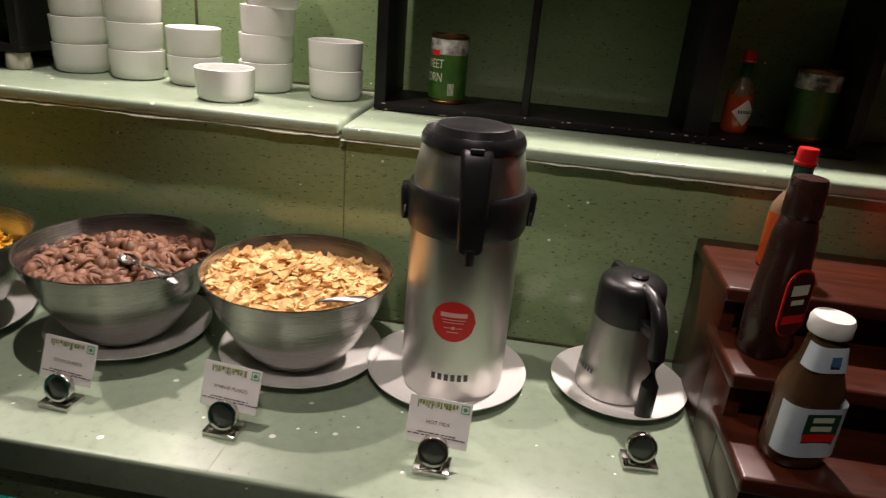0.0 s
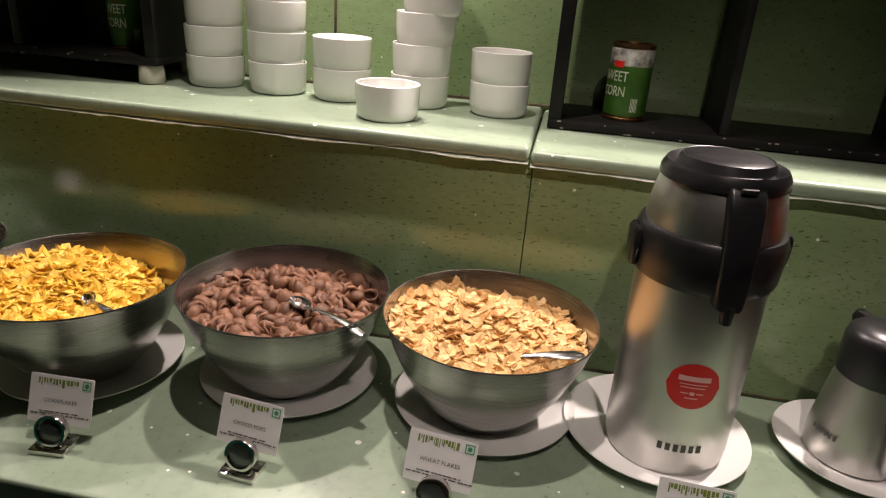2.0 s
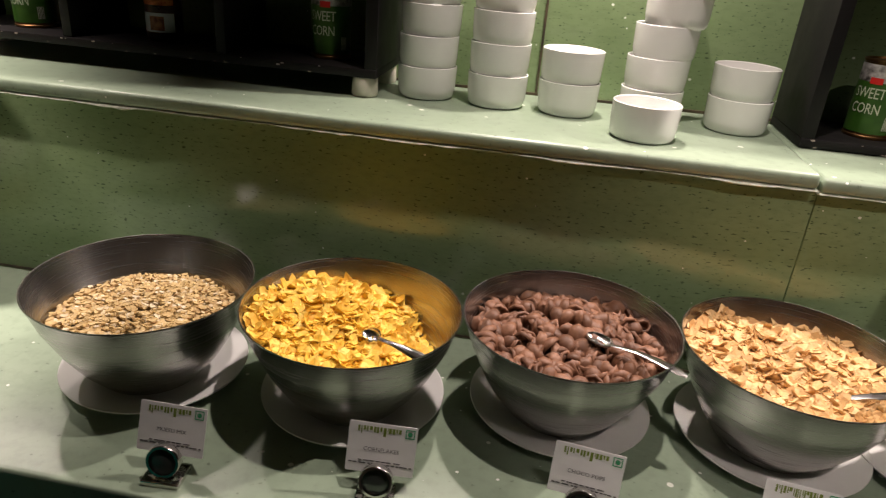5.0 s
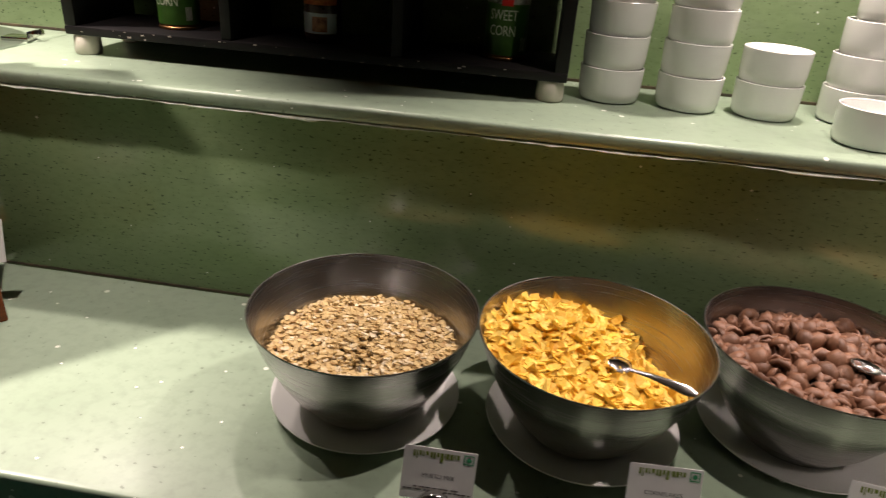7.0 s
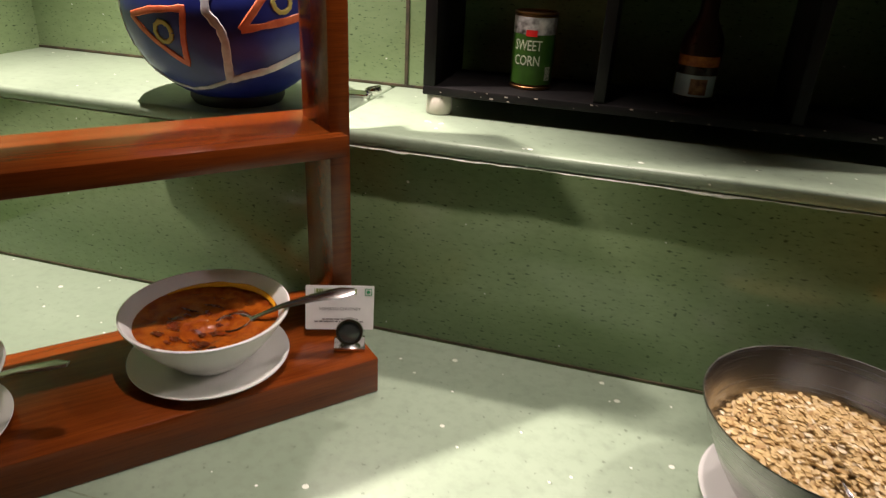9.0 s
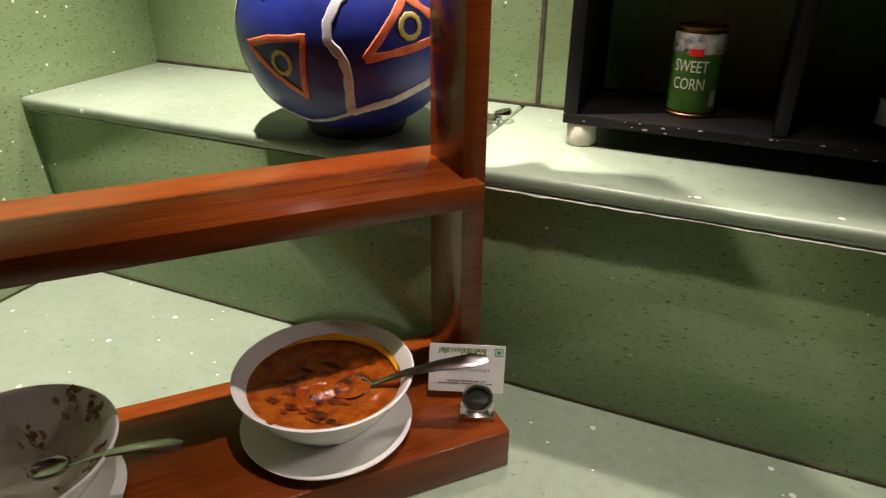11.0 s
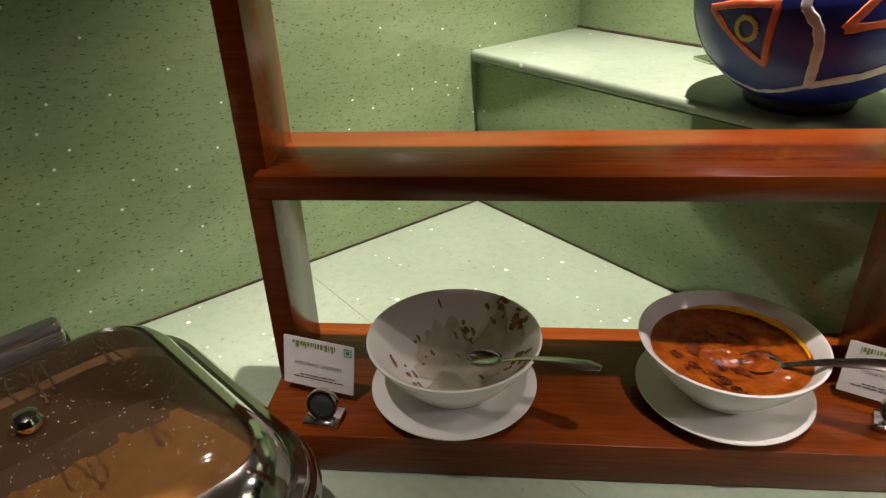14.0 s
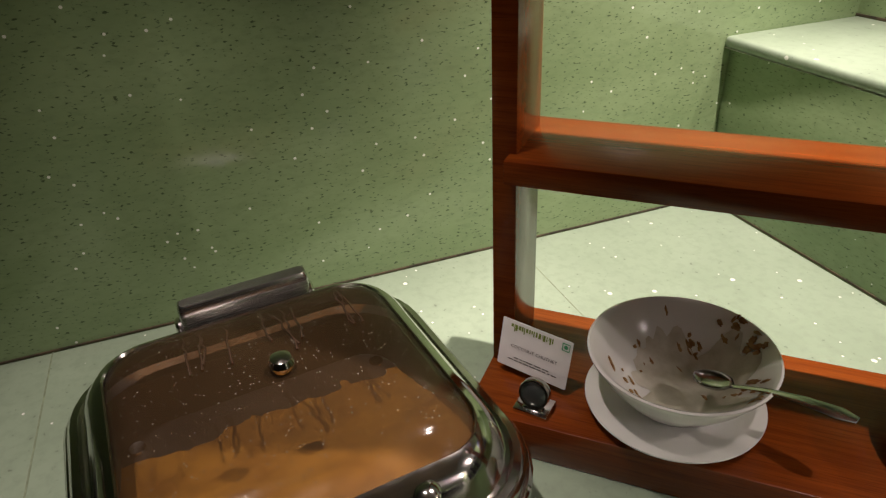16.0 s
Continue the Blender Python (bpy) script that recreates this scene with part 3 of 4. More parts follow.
# ---- cards and their holders ----
def card_holder(x, y, z, turn, label="small steel card holder with a round disc on the counter"):
    t = thing("card_holder", pose(x, y, z, 0, 0, turn), label, "card holder", "card holders")
    part("foot", box(-0.021, 0.021, -0.016, 0.016, 0, 0.0065, 0.0012), M_POLISH, t)
    tilt = pose(0, 0.000, 0.0235, 76, 0, 0)
    part("ring", move(lathe([(0.0150, -0.005), (0.0178, -0.005), (0.0185, -0.004), (0.0185, 0.004), (0.0178, 0.005), (0.0150, 0.005), (0.0150, -0.005)], 40), tilt), M_POLISH, t)
    part("disc", move(lathe([(0, 0.0042), (0.010, 0.0036), (0.0150, 0.002), (0.0150, -0.004), (0, -0.004)], 32), tilt), M_LENS, t, "glossy dark disc")
    part("clip", move(box(-0.010, 0.010, -0.001, 0.001, -0.012, 0.006, 0.0004), pose(0, 0.0085, 0.03, -10, 0, 0)), M_POLISH, t)
    return t


def card(x, y, z, turn, title, lean=12, roll=0.0, w=0.080, h=0.058):
    """A name card; x, y, z is the middle of its lower edge."""
    t = thing("name_card", pose(x, y, z, 90 - lean, 0, turn) @ pose(0, 0, 0, 0, 0, roll), "white printed name card with a green heading, in a steel holder", "card", "name cards")
    rings = []
    for s in (-1, 1):
        rings.append([(px, py + h / 2, 0.0004 * s) for px, py in rounded(w, h, 0.0015, 2)])
    part("sheet", loft(rings), M_PAPER, t)
    rnd = random.Random(len(title))
    bars, px = [], -w * 0.37
    while px < w * 0.24:
        bw = rnd.uniform(0.0008, 0.0032)
        bh = rnd.uniform(0.004, 0.010)
        bars.append(move(patch(bw, bh, 1), pose(px + bw / 2, h * 0.93 - bh / 2, 0.0009)))
        px += bw + rnd.uniform(0.0004, 0.0016)
    part("heading", join(*bars), M_OLIVE, t, "olive printed heading")
    if title:
        part("title", move(lettering(title, 0.0062, 1.02), pose(0, h * 0.47, 0.0009)), M_INK, t, "printed dish name")
    bars = []
    for row, (a, b) in enumerate(((-0.022, 0.024), (-0.032, 0.036))):
        px = a
        while px < b:
            bw = rnd.uniform(0.002, 0.006)
            bars.append(move(patch(bw, 0.0014, 1), pose(px, h * (0.24 - 0.055 * row), 0.0009)))
            px += bw + 0.0012
    part("small_print", join(*bars), M_INK, t)
    sq = [move(patch(0.010, 0.0011, 1), pose(w * 0.5 - 0.008, h * 0.86 + dy, 0.0009)) for dy in (-0.0045, 0.0045)] + [move(patch(0.0011, 0.010, 1), pose(w * 0.5 - 0.008 + dx, h * 0.86, 0.0009)) for dx in (-0.0045, 0.0045)]
    part("diet_mark", join(*sq, move(lathe([(0, 0), (0.0026, 0)], 14), pose(w * 0.5 - 0.008, h * 0.86, 0.0009))), M_GREENINK, t, "small green square mark")
    return t


for hx, hy, turn, title in ((-0.789, 0.923, 4, "MUESLI MIX"), (-0.563, 0.950, 6, "CORNFLAKES"), (-0.346, 0.969, -4, "CHOCO POPS"), (-0.131, 0.967, -3, "WHEAT FLAKES"), (0.126, 0.963, 0, "HOT MILK")):
    card_holder(hx, hy, CT, turn)
    card(hx + 0.000, hy + 0.0105, CT + 0.024, turn, title, 20, -2.0, 0.074, 0.055)
card_holder(0.371, 1.032, CT, 4, "empty small steel card holder with a round disc")


# ---- pump flask and jug ----
def pump_flask(x, y):
    t = thing("pump_flask", pose(x, y, CT + 0.0045, 0, 0, 10) @ Matrix.Diagonal((1.01, 1.01, 0.985, 1)), "tall satin steel pump flask with black lid on a plate", "flask")
    part("body", lathe([(0, 0), (0.062, 0), (0.0675, 0.003), (0.0695, 0.012), (0.0695, 0.020), (0.0705, 0.023), (0.0705, 0.285), (0.070, 0.3034), (0.0685, 0.3173), (0.0645, 0.3370), (0.0615, 0.3452), (0, 0.3452)], 96), M_POTSTEEL, t)
    part("collar", lathe([(0.0708, 0.236), (0.0735, 0.237), (0.0760, 0.243), (0.0782, 0.284), (0.0755, 0.292), (0.0740, 0.294), (0.0700, 0.294), (0.0708, 0.244)], 72), M_BLACK, t)
    for s in (-1, 1):
        part("handle_lug", move(loft([[(px, py, zz) for px, py in rounded(w, d, 0.005, 3)] for zz, w, d in ((0, 0.008, 0.022), (0.02, 0.012, 0.028), (0.040, 0.013, 0.028), (0.045, 0.009, 0.022))]), pose(s * 0.0790, 0.0, 0.243)), M_BLACK, t)
    part("lid", lathe([(0.0625, 0.3436), (0.0650, 0.3452), (0.0645, 0.3534), (0.060, 0.3616), (0.052, 0.3538), (0.046, 0.3686), (0.0445, 0.3678), (0.043, 0.3686), (0.030, 0.3702), (0, 0.3714)], 72), M_BLACK, t)
    rings = []
    for zz, w, yf, yb in ((0.226, 0.018, -0.083, -0.066), (0.229, 0.025, -0.086, -0.066), (0.232, 0.030, -0.0845, -0.066), (0.262, 0.033, -0.0845, -0.066), (0.2993, 0.035, -0.0810, -0.062), (0.3321, 0.037, -0.0735, -0.050), (0.3468, 0.038, -0.067, -0.045), (0.3559, 0.037, -0.060, -0.040), (0.3600, 0.033, -0.053, -0.036)):
        rings.append([(px, py + (yf + yb) / 2, zz) for px, py in rounded(w, yb - yf, 0.005, 3)])
    part("pump_spout", loft(rings), M_BLACK, t)
    part("nozzle", move(lathe([(0, 0), (0.006, 0), (0.007, 0.012), (0.007, 0.02), (0, 0.02)], 20), pose(0, -0.081, 0.214)), M_BLACK, t)
    part("lock_slot", box(-0.009, 0.007, -0.0705, -0.0655, 0.3489, 0.3538, 0.001), mat("slot_shadow_black", (0.002, 0.002, 0.002), 0.6), t)
    grid = bmesh.new()
    for i in range(15):
        xa, xb = -0.0285 + 0.057 * i / 15, -0.0285 + 0.057 * (i + 1) / 15
        ya, yb = math.sqrt(max(0, 0.0285 ** 2 - xa * xa)), math.sqrt(max(0, 0.0285 ** 2 - xb * xb))
        vs = [grid.verts.new(p) for p in ((xa, -ya, 0), (xb, -yb, 0), (xb, yb, 0), (xa, ya, 0))]
        grid.faces.new(vs)
    part("sticker", wrapped(grid, 0.0709, -8, 0.128), M_REDSTICK, t, "round red sticker")
    marks = [move(patch(ww, hh, 6), pose(xx, yy, 0)) for ww, hh, xx, yy in ((0.034, 0.0065, 0, 0.010), (0.030, 0.0012, 0, 0.003), (0.026, 0.0012, 0, -0.001), (0.008, 0.0012, -0.008, -0.0085), (0.008, 0.0012, 0.008, -0.0085), (0.005, 0.004, 0, -0.0085), (0.014, 0.0012, 0, -0.0145))]
    part("sticker_print", wrapped(join(*marks), 0.0713, -8, 0.128), M_PINK, t)
    marks = [move(patch(0.0055, 0.010, 2), pose(-0.0215 + 0.0086 * k, 0, 0)) for k in range(6)]
    part("printed_mark", wrapped(join(*marks), 0.0709, -7, 0.045), M_INK, t, "dark printed maker's mark")
    return t


plate(0.113, 1.168, CT, 0.1140, "round white china plate under the pump flask")
pump_flask(0.122, 1.152)


def milk_jug(x, y, turn):
    t = thing("milk_jug", pose(x, y, CT + 0.0045, 0, 0, turn), "small satin steel jug with black lid and handle", "jug")
    part("body", lathe([(0, 0), (0.050, 0), (0.0545, 0.003), (0.0555, 0.010), (0.0545, 0.030), (0.0485, 0.075), (0.0435, 0.112), (0.0425, 0.128), (0, 0.128)], 72), M_POTSTEEL, t)
    part("lid", lathe([(0.0432, 0.112), (0.0452, 0.114), (0.0462, 0.130), (0.0455, 0.158), (0.043, 0.167), (0.036, 0.173), (0.024, 0.1765), (0.012, 0.1775), (0, 0.178)], 64), M_BLACK, t)
    part("lid_button", move(lathe([(0, 0), (0.011, 0), (0.0115, 0.003), (0.009, 0.006), (0, 0.007)], 28), pose(0, -0.012, 0.1765)), M_BLACK, t)
    part("spout", move(loft([[(px, py, zz) for px, py in rounded(w, d, 0.004, 3)] for zz, w, d in ((0, 0.012, 0.014), (0.02, 0.018, 0.022), (0.028, 0.012, 0.020))]), pose(0, 0.043, 0.146)), M_BLACK, t)
    path = [(0, -0.030, 0.168), (0, -0.050, 0.166), (0, -0.068, 0.154), (0, -0.080, 0.130), (0, -0.084, 0.095), (0, -0.084, 0.055), (0, -0.083, 0.018), (0, -0.083, 0.006)]
    part("handle", tube(path, [0.009, 0.009, 0.010, 0.0110, 0.0112, 0.0115, 0.0118, 0.0112], 14), M_BLACK, t)
    part("handle_mount", box(-0.010, 0.010, -0.075, -0.042, 0.118, 0.132, 0.003), M_BLACK, t)
    marks = [move(patch(0.004, 0.007, 2), pose(-0.015 + 0.006 * k, 0, 0)) for k in range(6)]
    part("printed_mark", wrapped(join(*marks), 0.0550, -turn - 62, 0.040, 0.13), M_INK, t)
    return t


plate(0.359, 1.196, CT, 0.0960, "round white china saucer under the steel jug", "")
milk_jug(0.354, 1.196, 22)


# ---- black display boxes on the ledge ----
def display_box(x0, x1, y0, y1, z0, h, divs, feet, label):
    t = thing("display_box", pose(x0, y0, z0), label, "display box", "black display boxes")
    w, d, e = x1 - x0, y1 - y0, 0.013
    part("bottom_board", box(0, w, 0, d, 0, e, 0.0015), M_BOX, t)
    part("top_board", box(0, w, 0, d, h - e, h, 0.0015), M_BOX, t)
    part("side_board", box(0, e + 0.006, 0.001, d, e, h - e, 0.0015), M_BOX, t)
    part("side_board", box(w - e - 0.006, w, 0.001, d, e, h - e, 0.0015), M_BOX, t)
    for dx, dw in divs:
        part("divider", box(dx - dw / 2, dx + dw / 2, 0.004, d - 0.002, e, h - e, 0.001), M_BOX, t)
    rnd = random.Random(int(w * 1000))
    chips = []
    for _ in range(26):
        s = rnd.uniform(0.0008, 0.003)
        chips.append(box(-s, s, -0.0004, 0.0004, -s * 0.4, s * 0.4, 0))
        move(chips[-1], pose(rnd.uniform(0.01, w - 0.01), -0.0002, rnd.choice((0.001, e - 0.002, rnd.uniform(0.002, e - 0.002)))))
    part("chipped_edge", join(*chips), M_CHIPPED, t, "pale chips in the black paint")["kind"] = "stuff"
    if feet:
        for fx in (0.022, w - 0.022):
            for fy in (0.02, d - 0.02):
                part("foot", move(lathe([(0, -0.030), (0.0185, -0.030), (0.0205, -0.027), (0.0195, -0.004), (0.017, 0), (0, 0)], 28), pose(fx, fy, 0)), M_RUBBER, t, "cream plastic foot")
    return t


display_box(-1.474, -0.700, 1.420, 1.585, LEDGE + 0.030, 0.36, ((0.262, 0.016), (0.524, 0.016)), True, "long black wooden display box with three open bays on cream feet")
display_box(-0.075, 0.690, 1.434, 1.585, LEDGE - 0.002, 0.38, ((0.250, 0.012), (0.522, 0.040)), False, "long black wooden display box with open bays standing on the ledge")


def corn_can(x, y, z, turn, r=0.0312, h=0.112):
    t = thing("food_can", pose(x, y, z, 0, 0, turn), "green sweet corn can with a printed paper label", "can", "cans in the display boxes")
    part("body", lathe([(0, 0), (r, 0), (r + 0.0012, 0.001), (r + 0.0012, 0.004), (r, 0.005), (r, h - 0.005), (r + 0.0012, h - 0.004), (r + 0.0012, h - 0.001), (r - 0.001, h), (r - 0.003, h - 0.003), (0, h - 0.003)], 56), M_GOLDTIN, t)
    part("label", lathe([(r + 0.0004, 0.008), (r + 0.0007, 0.0082), (r + 0.0007, h * 0.72), (r + 0.0004, h * 0.72)], 56), M_CAN, t, "green paper label")
    part("label_band", lathe([(r + 0.0004, h * 0.72), (r + 0.0007, h * 0.7202), (r + 0.0007, h - 0.007), (r + 0.0004, h - 0.007)], 56), M_CANTOP, t, "black and white printed band")
    part("red_mark", wrapped(patch(0.017, 0.009, 6), r + 0.0011, 0, h * 0.74), M_REDSTICK, t)
    part("title", wrapped(join(move(lettering("SWEET", 0.021, 0.95), Matrix.Diagonal((0.70, 1, 1, 1)) @ pose(0, 0.011, 0)), move(lettering("CORN", 0.021, 0.95), Matrix.Diagonal((0.70, 1, 1, 1)) @ pose(0, -0.011, 0))), r + 0.0012, -8, h * 0.48), M_CREAM, t, "cream lettering")
    bars = [move(patch(0.0012, 0.020, 1), pose(0.0022 * k, 0, 0)) for k in range(5)]
    part("barcode", wrapped(join(*bars), r + 0.0012, 48, h * 0.22), M_CREAM, t)
    return t


ZL, ZR = LEDGE + 0.043, LEDGE + 0.011
corn_can(-1.323, 1.496, ZL, 0)
corn_can(-0.798, 1.503, ZL, 0)
corn_can(0.037, 1.502, ZR, -38)
corn_can(0.634, 1.506, ZR, 100, 0.034)


def hot_sauce(x, y, z, turn, s, label):
    t = thing("sauce_bottle", pose(x, y, z, 0, 0, turn) @ Matrix.Scale(s, 4), label, "bottle")
    part("glass_body", lathe([(0, 0), (0.0235, 0), (0.0258, 0.003), (0.0262, 0.010), (0.0262, 0.068), (0.0260, 0.074)], 40), M_HOTSAUCE, t, "orange-red sauce behind glass")
    part("glass_shoulder", lathe([(0.0260, 0.074), (0.0245, 0.082), (0.0185, 0.094), (0.0125, 0.103), (0.0108, 0.110), (0.0105, 0.116)], 40), M_CLEAR, t)
    part("neck_foil", lathe([(0.0106, 0.108), (0.0118, 0.109), (0.0115, 0.136), (0.0105, 0.138), (0, 0.138)], 32), M_DARKGREEN, t, "dark green neck foil")
    part("cap", lathe([(0, 0.136), (0.0115, 0.136), (0.0135, 0.138), (0.0138, 0.141), (0.0125, 0.1415), (0.0122, 0.156), (0.0112, 0.158), (0, 0.158)], 32), M_RED, t, "red screw cap")
    dia = bmesh.new()
    for i in range(-6, 6):
        a, b = i / 6, (i + 1) / 6
        vs = [dia.verts.new((0.026 * a, -0.026 * (1 - abs(a)), 0)), dia.verts.new((0.026 * b, -0.026 * (1 - abs(b)), 0)), dia.verts.new((0.026 * b, 0.026 * (1 - abs(b)), 0)), dia.verts.new((0.026 * a, 0.026 * (1 - abs(a)), 0))]
        dia.faces.new(vs)
    bmesh.ops.remove_doubles(dia, verts=dia.verts, dist=1e-6)
    part("diamond_label", wrapped(dia, 0.0265, 0, 0.042), M_PAPER, t, "white diamond label")
    bars = [move(patch(0.0035, 0.006, 2), pose(-0.013 + 0.0052 * k, 0.001, 0)) for k in range(6)]
    part("label_print", wrapped(join(*bars), 0.0268, 0, 0.042), M_INK, t)
    return t


hot_sauce(0.520, 1.506, ZR, 20, 0.82, "small hot sauce bottle with a red cap in a display box")


def dark_bottle(x, y, z, turn, label):
    t = thing("sauce_bottle", pose(x, y, z, 0, 0, turn), label, "bottle")
    part("glass_body", lathe([(0, 0), (0.027, 0), (0.029, 0.003), (0.029, 0.085), (0.026, 0.098), (0.015, 0.118), (0.0125, 0.130), (0.0125, 0.165), (0, 0.165)], 40), M_CHOCSAUCE, t)
    part("cap", lathe([(0, 0.160), (0.0145, 0.160), (0.0145, 0.182), (0.013, 0.184), (0, 0.184)], 28), M_BLACK, t)
    part("label", wrapped(patch(0.070, 0.030, 16), 0.0294, -6, 0.030), M_PALEBLUE, t, "pale printed label")
    part("label_picture", wrapped(patch(0.024, 0.022, 8), 0.0297, 6, 0.029), mottled("brown_picture_print", (0.12, 0.04, 0.02), (0.4, 0.2, 0.1), 120), t)
    part("label_band", wrapped(patch(0.070, 0.014, 16), 0.0294, -6, 0.064), mottled("orange_label_print", (0.30, 0.06, 0.01), (0.5, 0.16, 0.03), 120), t, "orange printed band")
    return t


dark_bottle(-1.083, 1.495, ZL, 0, "dark sauce bottle with a pale label in a display box")


# ---- stepped wooden stand with sauces ----
def stepped_stand(x0, x1):
    t = thing("stepped_stand", pose(x0, 0.022, CT), "dark mahogany three-step display stand on the counter", "display stand")
    w = x1 - x0
    for top, ya, yb in ((0.215, 1.085, 1.265), (0.150, 0.995, 1.130), (0.085, 0.900, 1.035)):
        part("step", box(-0.006, w, ya, yb, top - 0.020, top, 0.005, 3), M_STAND, t, "varnished step with a worn rounded edge")
        part("step_front", box(0.012, w, ya + 0.035, ya + 0.047, 0.0, top - 0.020, 0.001), M_STAND, t)
    for top, ya, yb in ((0.195, 1.100, 1.262), (0.130, 1.010, 1.099), (0.065, 0.912, 1.009)):
        part("side_panel", box(0.0, 0.016, ya, yb, 0.0, top, 0.001), M_STAND, t)
    return t


SX = 0.452
stepped_stand(SX, 1.02)
hot_sauce(0.530, 1.203, CT + 0.215, 22, 1.0, "large hot sauce bottle with a red cap on the top step")


def squeeze_bottle(x, y, z, turn, material, cap, label, panel, s=1.0):
    t = thing("sauce_bottle", pose(x, y, z, 0, 0, turn) @ Matrix.Scale(s, 4), label, "bottle")
    rings = []
    for zz, w, d in ((0, 0.052, 0.040), (0.004, 0.058, 0.044), (0.05, 0.060, 0.046), (0.085, 0.055, 0.043), (0.115, 0.050, 0.040), (0.140, 0.046, 0.038), (0.158, 0.036, 0.034), (0.163, 0.030, 0.030)):
        rings.append([(px, py, zz) for px, py in rounded(w, d, min(w, d) * 0.45, 5)])
    part("bottle_body", loft(rings), material, t)
    part("cap", lathe([(0, 0.160), (0.0185, 0.160), (0.0195, 0.163), (0.0185, 0.196), (0.0165, 0.201), (0, 0.202)], 36), cap, t)
    if panel:
        rings = []
        for s, zz in ((1.0, 0.0), (1.0, 0.0012)):
            rings.append([(px, py, zz) for px, py in rounded(0.040 * s, 0.078 * s, 0.019 * s, 6)])
        part("label_rim", move(loft(rings), pose(0, -0.0232, 0.070, 90, 0, 0)), M_RED, t, "red label outline")
        rings = [[(px, py, zz) for px, py in rounded(0.035, 0.073, 0.0165, 6)] for zz in (0, 0.0008)]
        part("label", move(loft(rings), pose(0, -0.0246, 0.070, 90, 0, 0)), M_CHOCSAUCE, t)
        part("label_print", join(*[move(patch(ww, hh, 1), pose(0, -0.0257, 0.070 + dz, 90, 0, 0)) for ww, hh, dz in ((0.024, 0.012, 0.016), (0.018, 0.006, 0.002))]), M_CREAM, t)
        part("label_stripe", move(patch(0.031, 0.010, 1), pose(0, -0.0257, 0.052, 90, 0, 0)), M_RED, t)
    return t


squeeze_bottle(0.494, 1.084, CT + 0.150, 30, M_CHOCSAUCE, M_CHOCSAUCE, "dark brown squeeze bottle of chocolate sauce with a red-rimmed label", True, 1.06)


def brown_sauce(x, y, z, turn):
    t = thing("sauce_bottle", pose(x, y, z, 0, 0, turn) @ Matrix.Scale(1.02, 4), "brown sauce glass bottle with a pale blue label and white cap", "bottle")
    rings = []
    for zz, w, d in ((0, 0.056, 0.048), (0.004, 0.063, 0.054), (0.020, 0.064, 0.055), (0.078, 0.063, 0.054), (0.090, 0.060, 0.051), (0.104, 0.050, 0.044), (0.116, 0.040, 0.038), (0.140, 0.033, 0.033), (0.150, 0.031, 0.031)):
        rings.append([(px, py, zz) for px, py in rounded(w, d, min(w, d) * 0.44, 6)])
    part("glass_body", loft(rings), M_BROWNSAUCE, t)
    part("cap", lathe([(0, 0.146), (0.0195, 0.146), (0.0205, 0.148), (0.0205, 0.160), (0.0185, 0.164), (0, 0.165)], 40), M_WHITECAP, t, "white ribbed screw cap")

    def band(z0, z1, k0, k1, span):
        bm = bmesh.new()
        lo, hi = [], []
        for i in range(25):
            a = radians(-90 - span / 2 + span * i / 24)
            n = 3.4
            c, s = math.cos(a), math.sin(a)
            for k, zz, row in ((k0, z0, lo), (k1, z1, hi)):
                r = (abs(c / (k[0] / 2)) ** n + abs(s / (k[1] / 2)) ** n) ** (-1 / n)
                row.append(bm.verts.new((r * c, r * s, zz)))
        for i in range(24):
            bm.faces.new((lo[i], lo[i + 1], hi[i + 1], hi[i]))
        return bm

    part("label", band(0.018, 0.076, (0.0665, 0.0580), (0.0665, 0.0580), 150), M_PALEBLUE, t, "pale blue paper label")
    part("neck_label", band(0.112, 0.138, (0.044, 0.0425), (0.0355, 0.0355), 170), M_PALEBLUE, t)
    part("label_panel", move(patch(0.036, 0.025, 1), pose(0, -0.0298, 0.058, 90, 0, 0)), M_DARKGREEN, t, "dark green label panel")
    part("label_ribbon", move(patch(0.034, 0.009, 1), pose(0, -0.0300, 0.043, 90, 0, 0)), M_RED, t)
    bars = [move(patch(ww, 0.006, 1), pose(xx, -0.0303, zz, 90, 0, 0)) for ww, xx, zz in ((0.022, 0, 0.064), (0.022, 0, 0.054))]
    part("label_mark", join(*bars), M_CREAM, t)
    part("neck_crest", move(patch(0.010, 0.010, 1), pose(0, -0.0218, 0.125, 82, 0, 0)), mat("blue_print", (0.05, 0.12, 0.25), 0.5), t)
    return t


brown_sauce(0.509, 0.977, CT + 0.085, 14)
squeeze_bottle(0.737, 1.197, CT + 0.215, 0, M_RED, M_RED, "red squeeze bottle of ketchup on the top step", False)
squeeze_bottle(0.667, 1.084, CT + 0.150, 10, M_CHOCSAUCE, M_CHOCSAUCE, "dark brown squeeze bottle standing on the middle step", False)
squeeze_bottle(0.652, 0.977, CT + 0.085, 0, M_CHOCSAUCE, M_BLACK, "dark sauce bottle with a black cap on the lowest step", False)


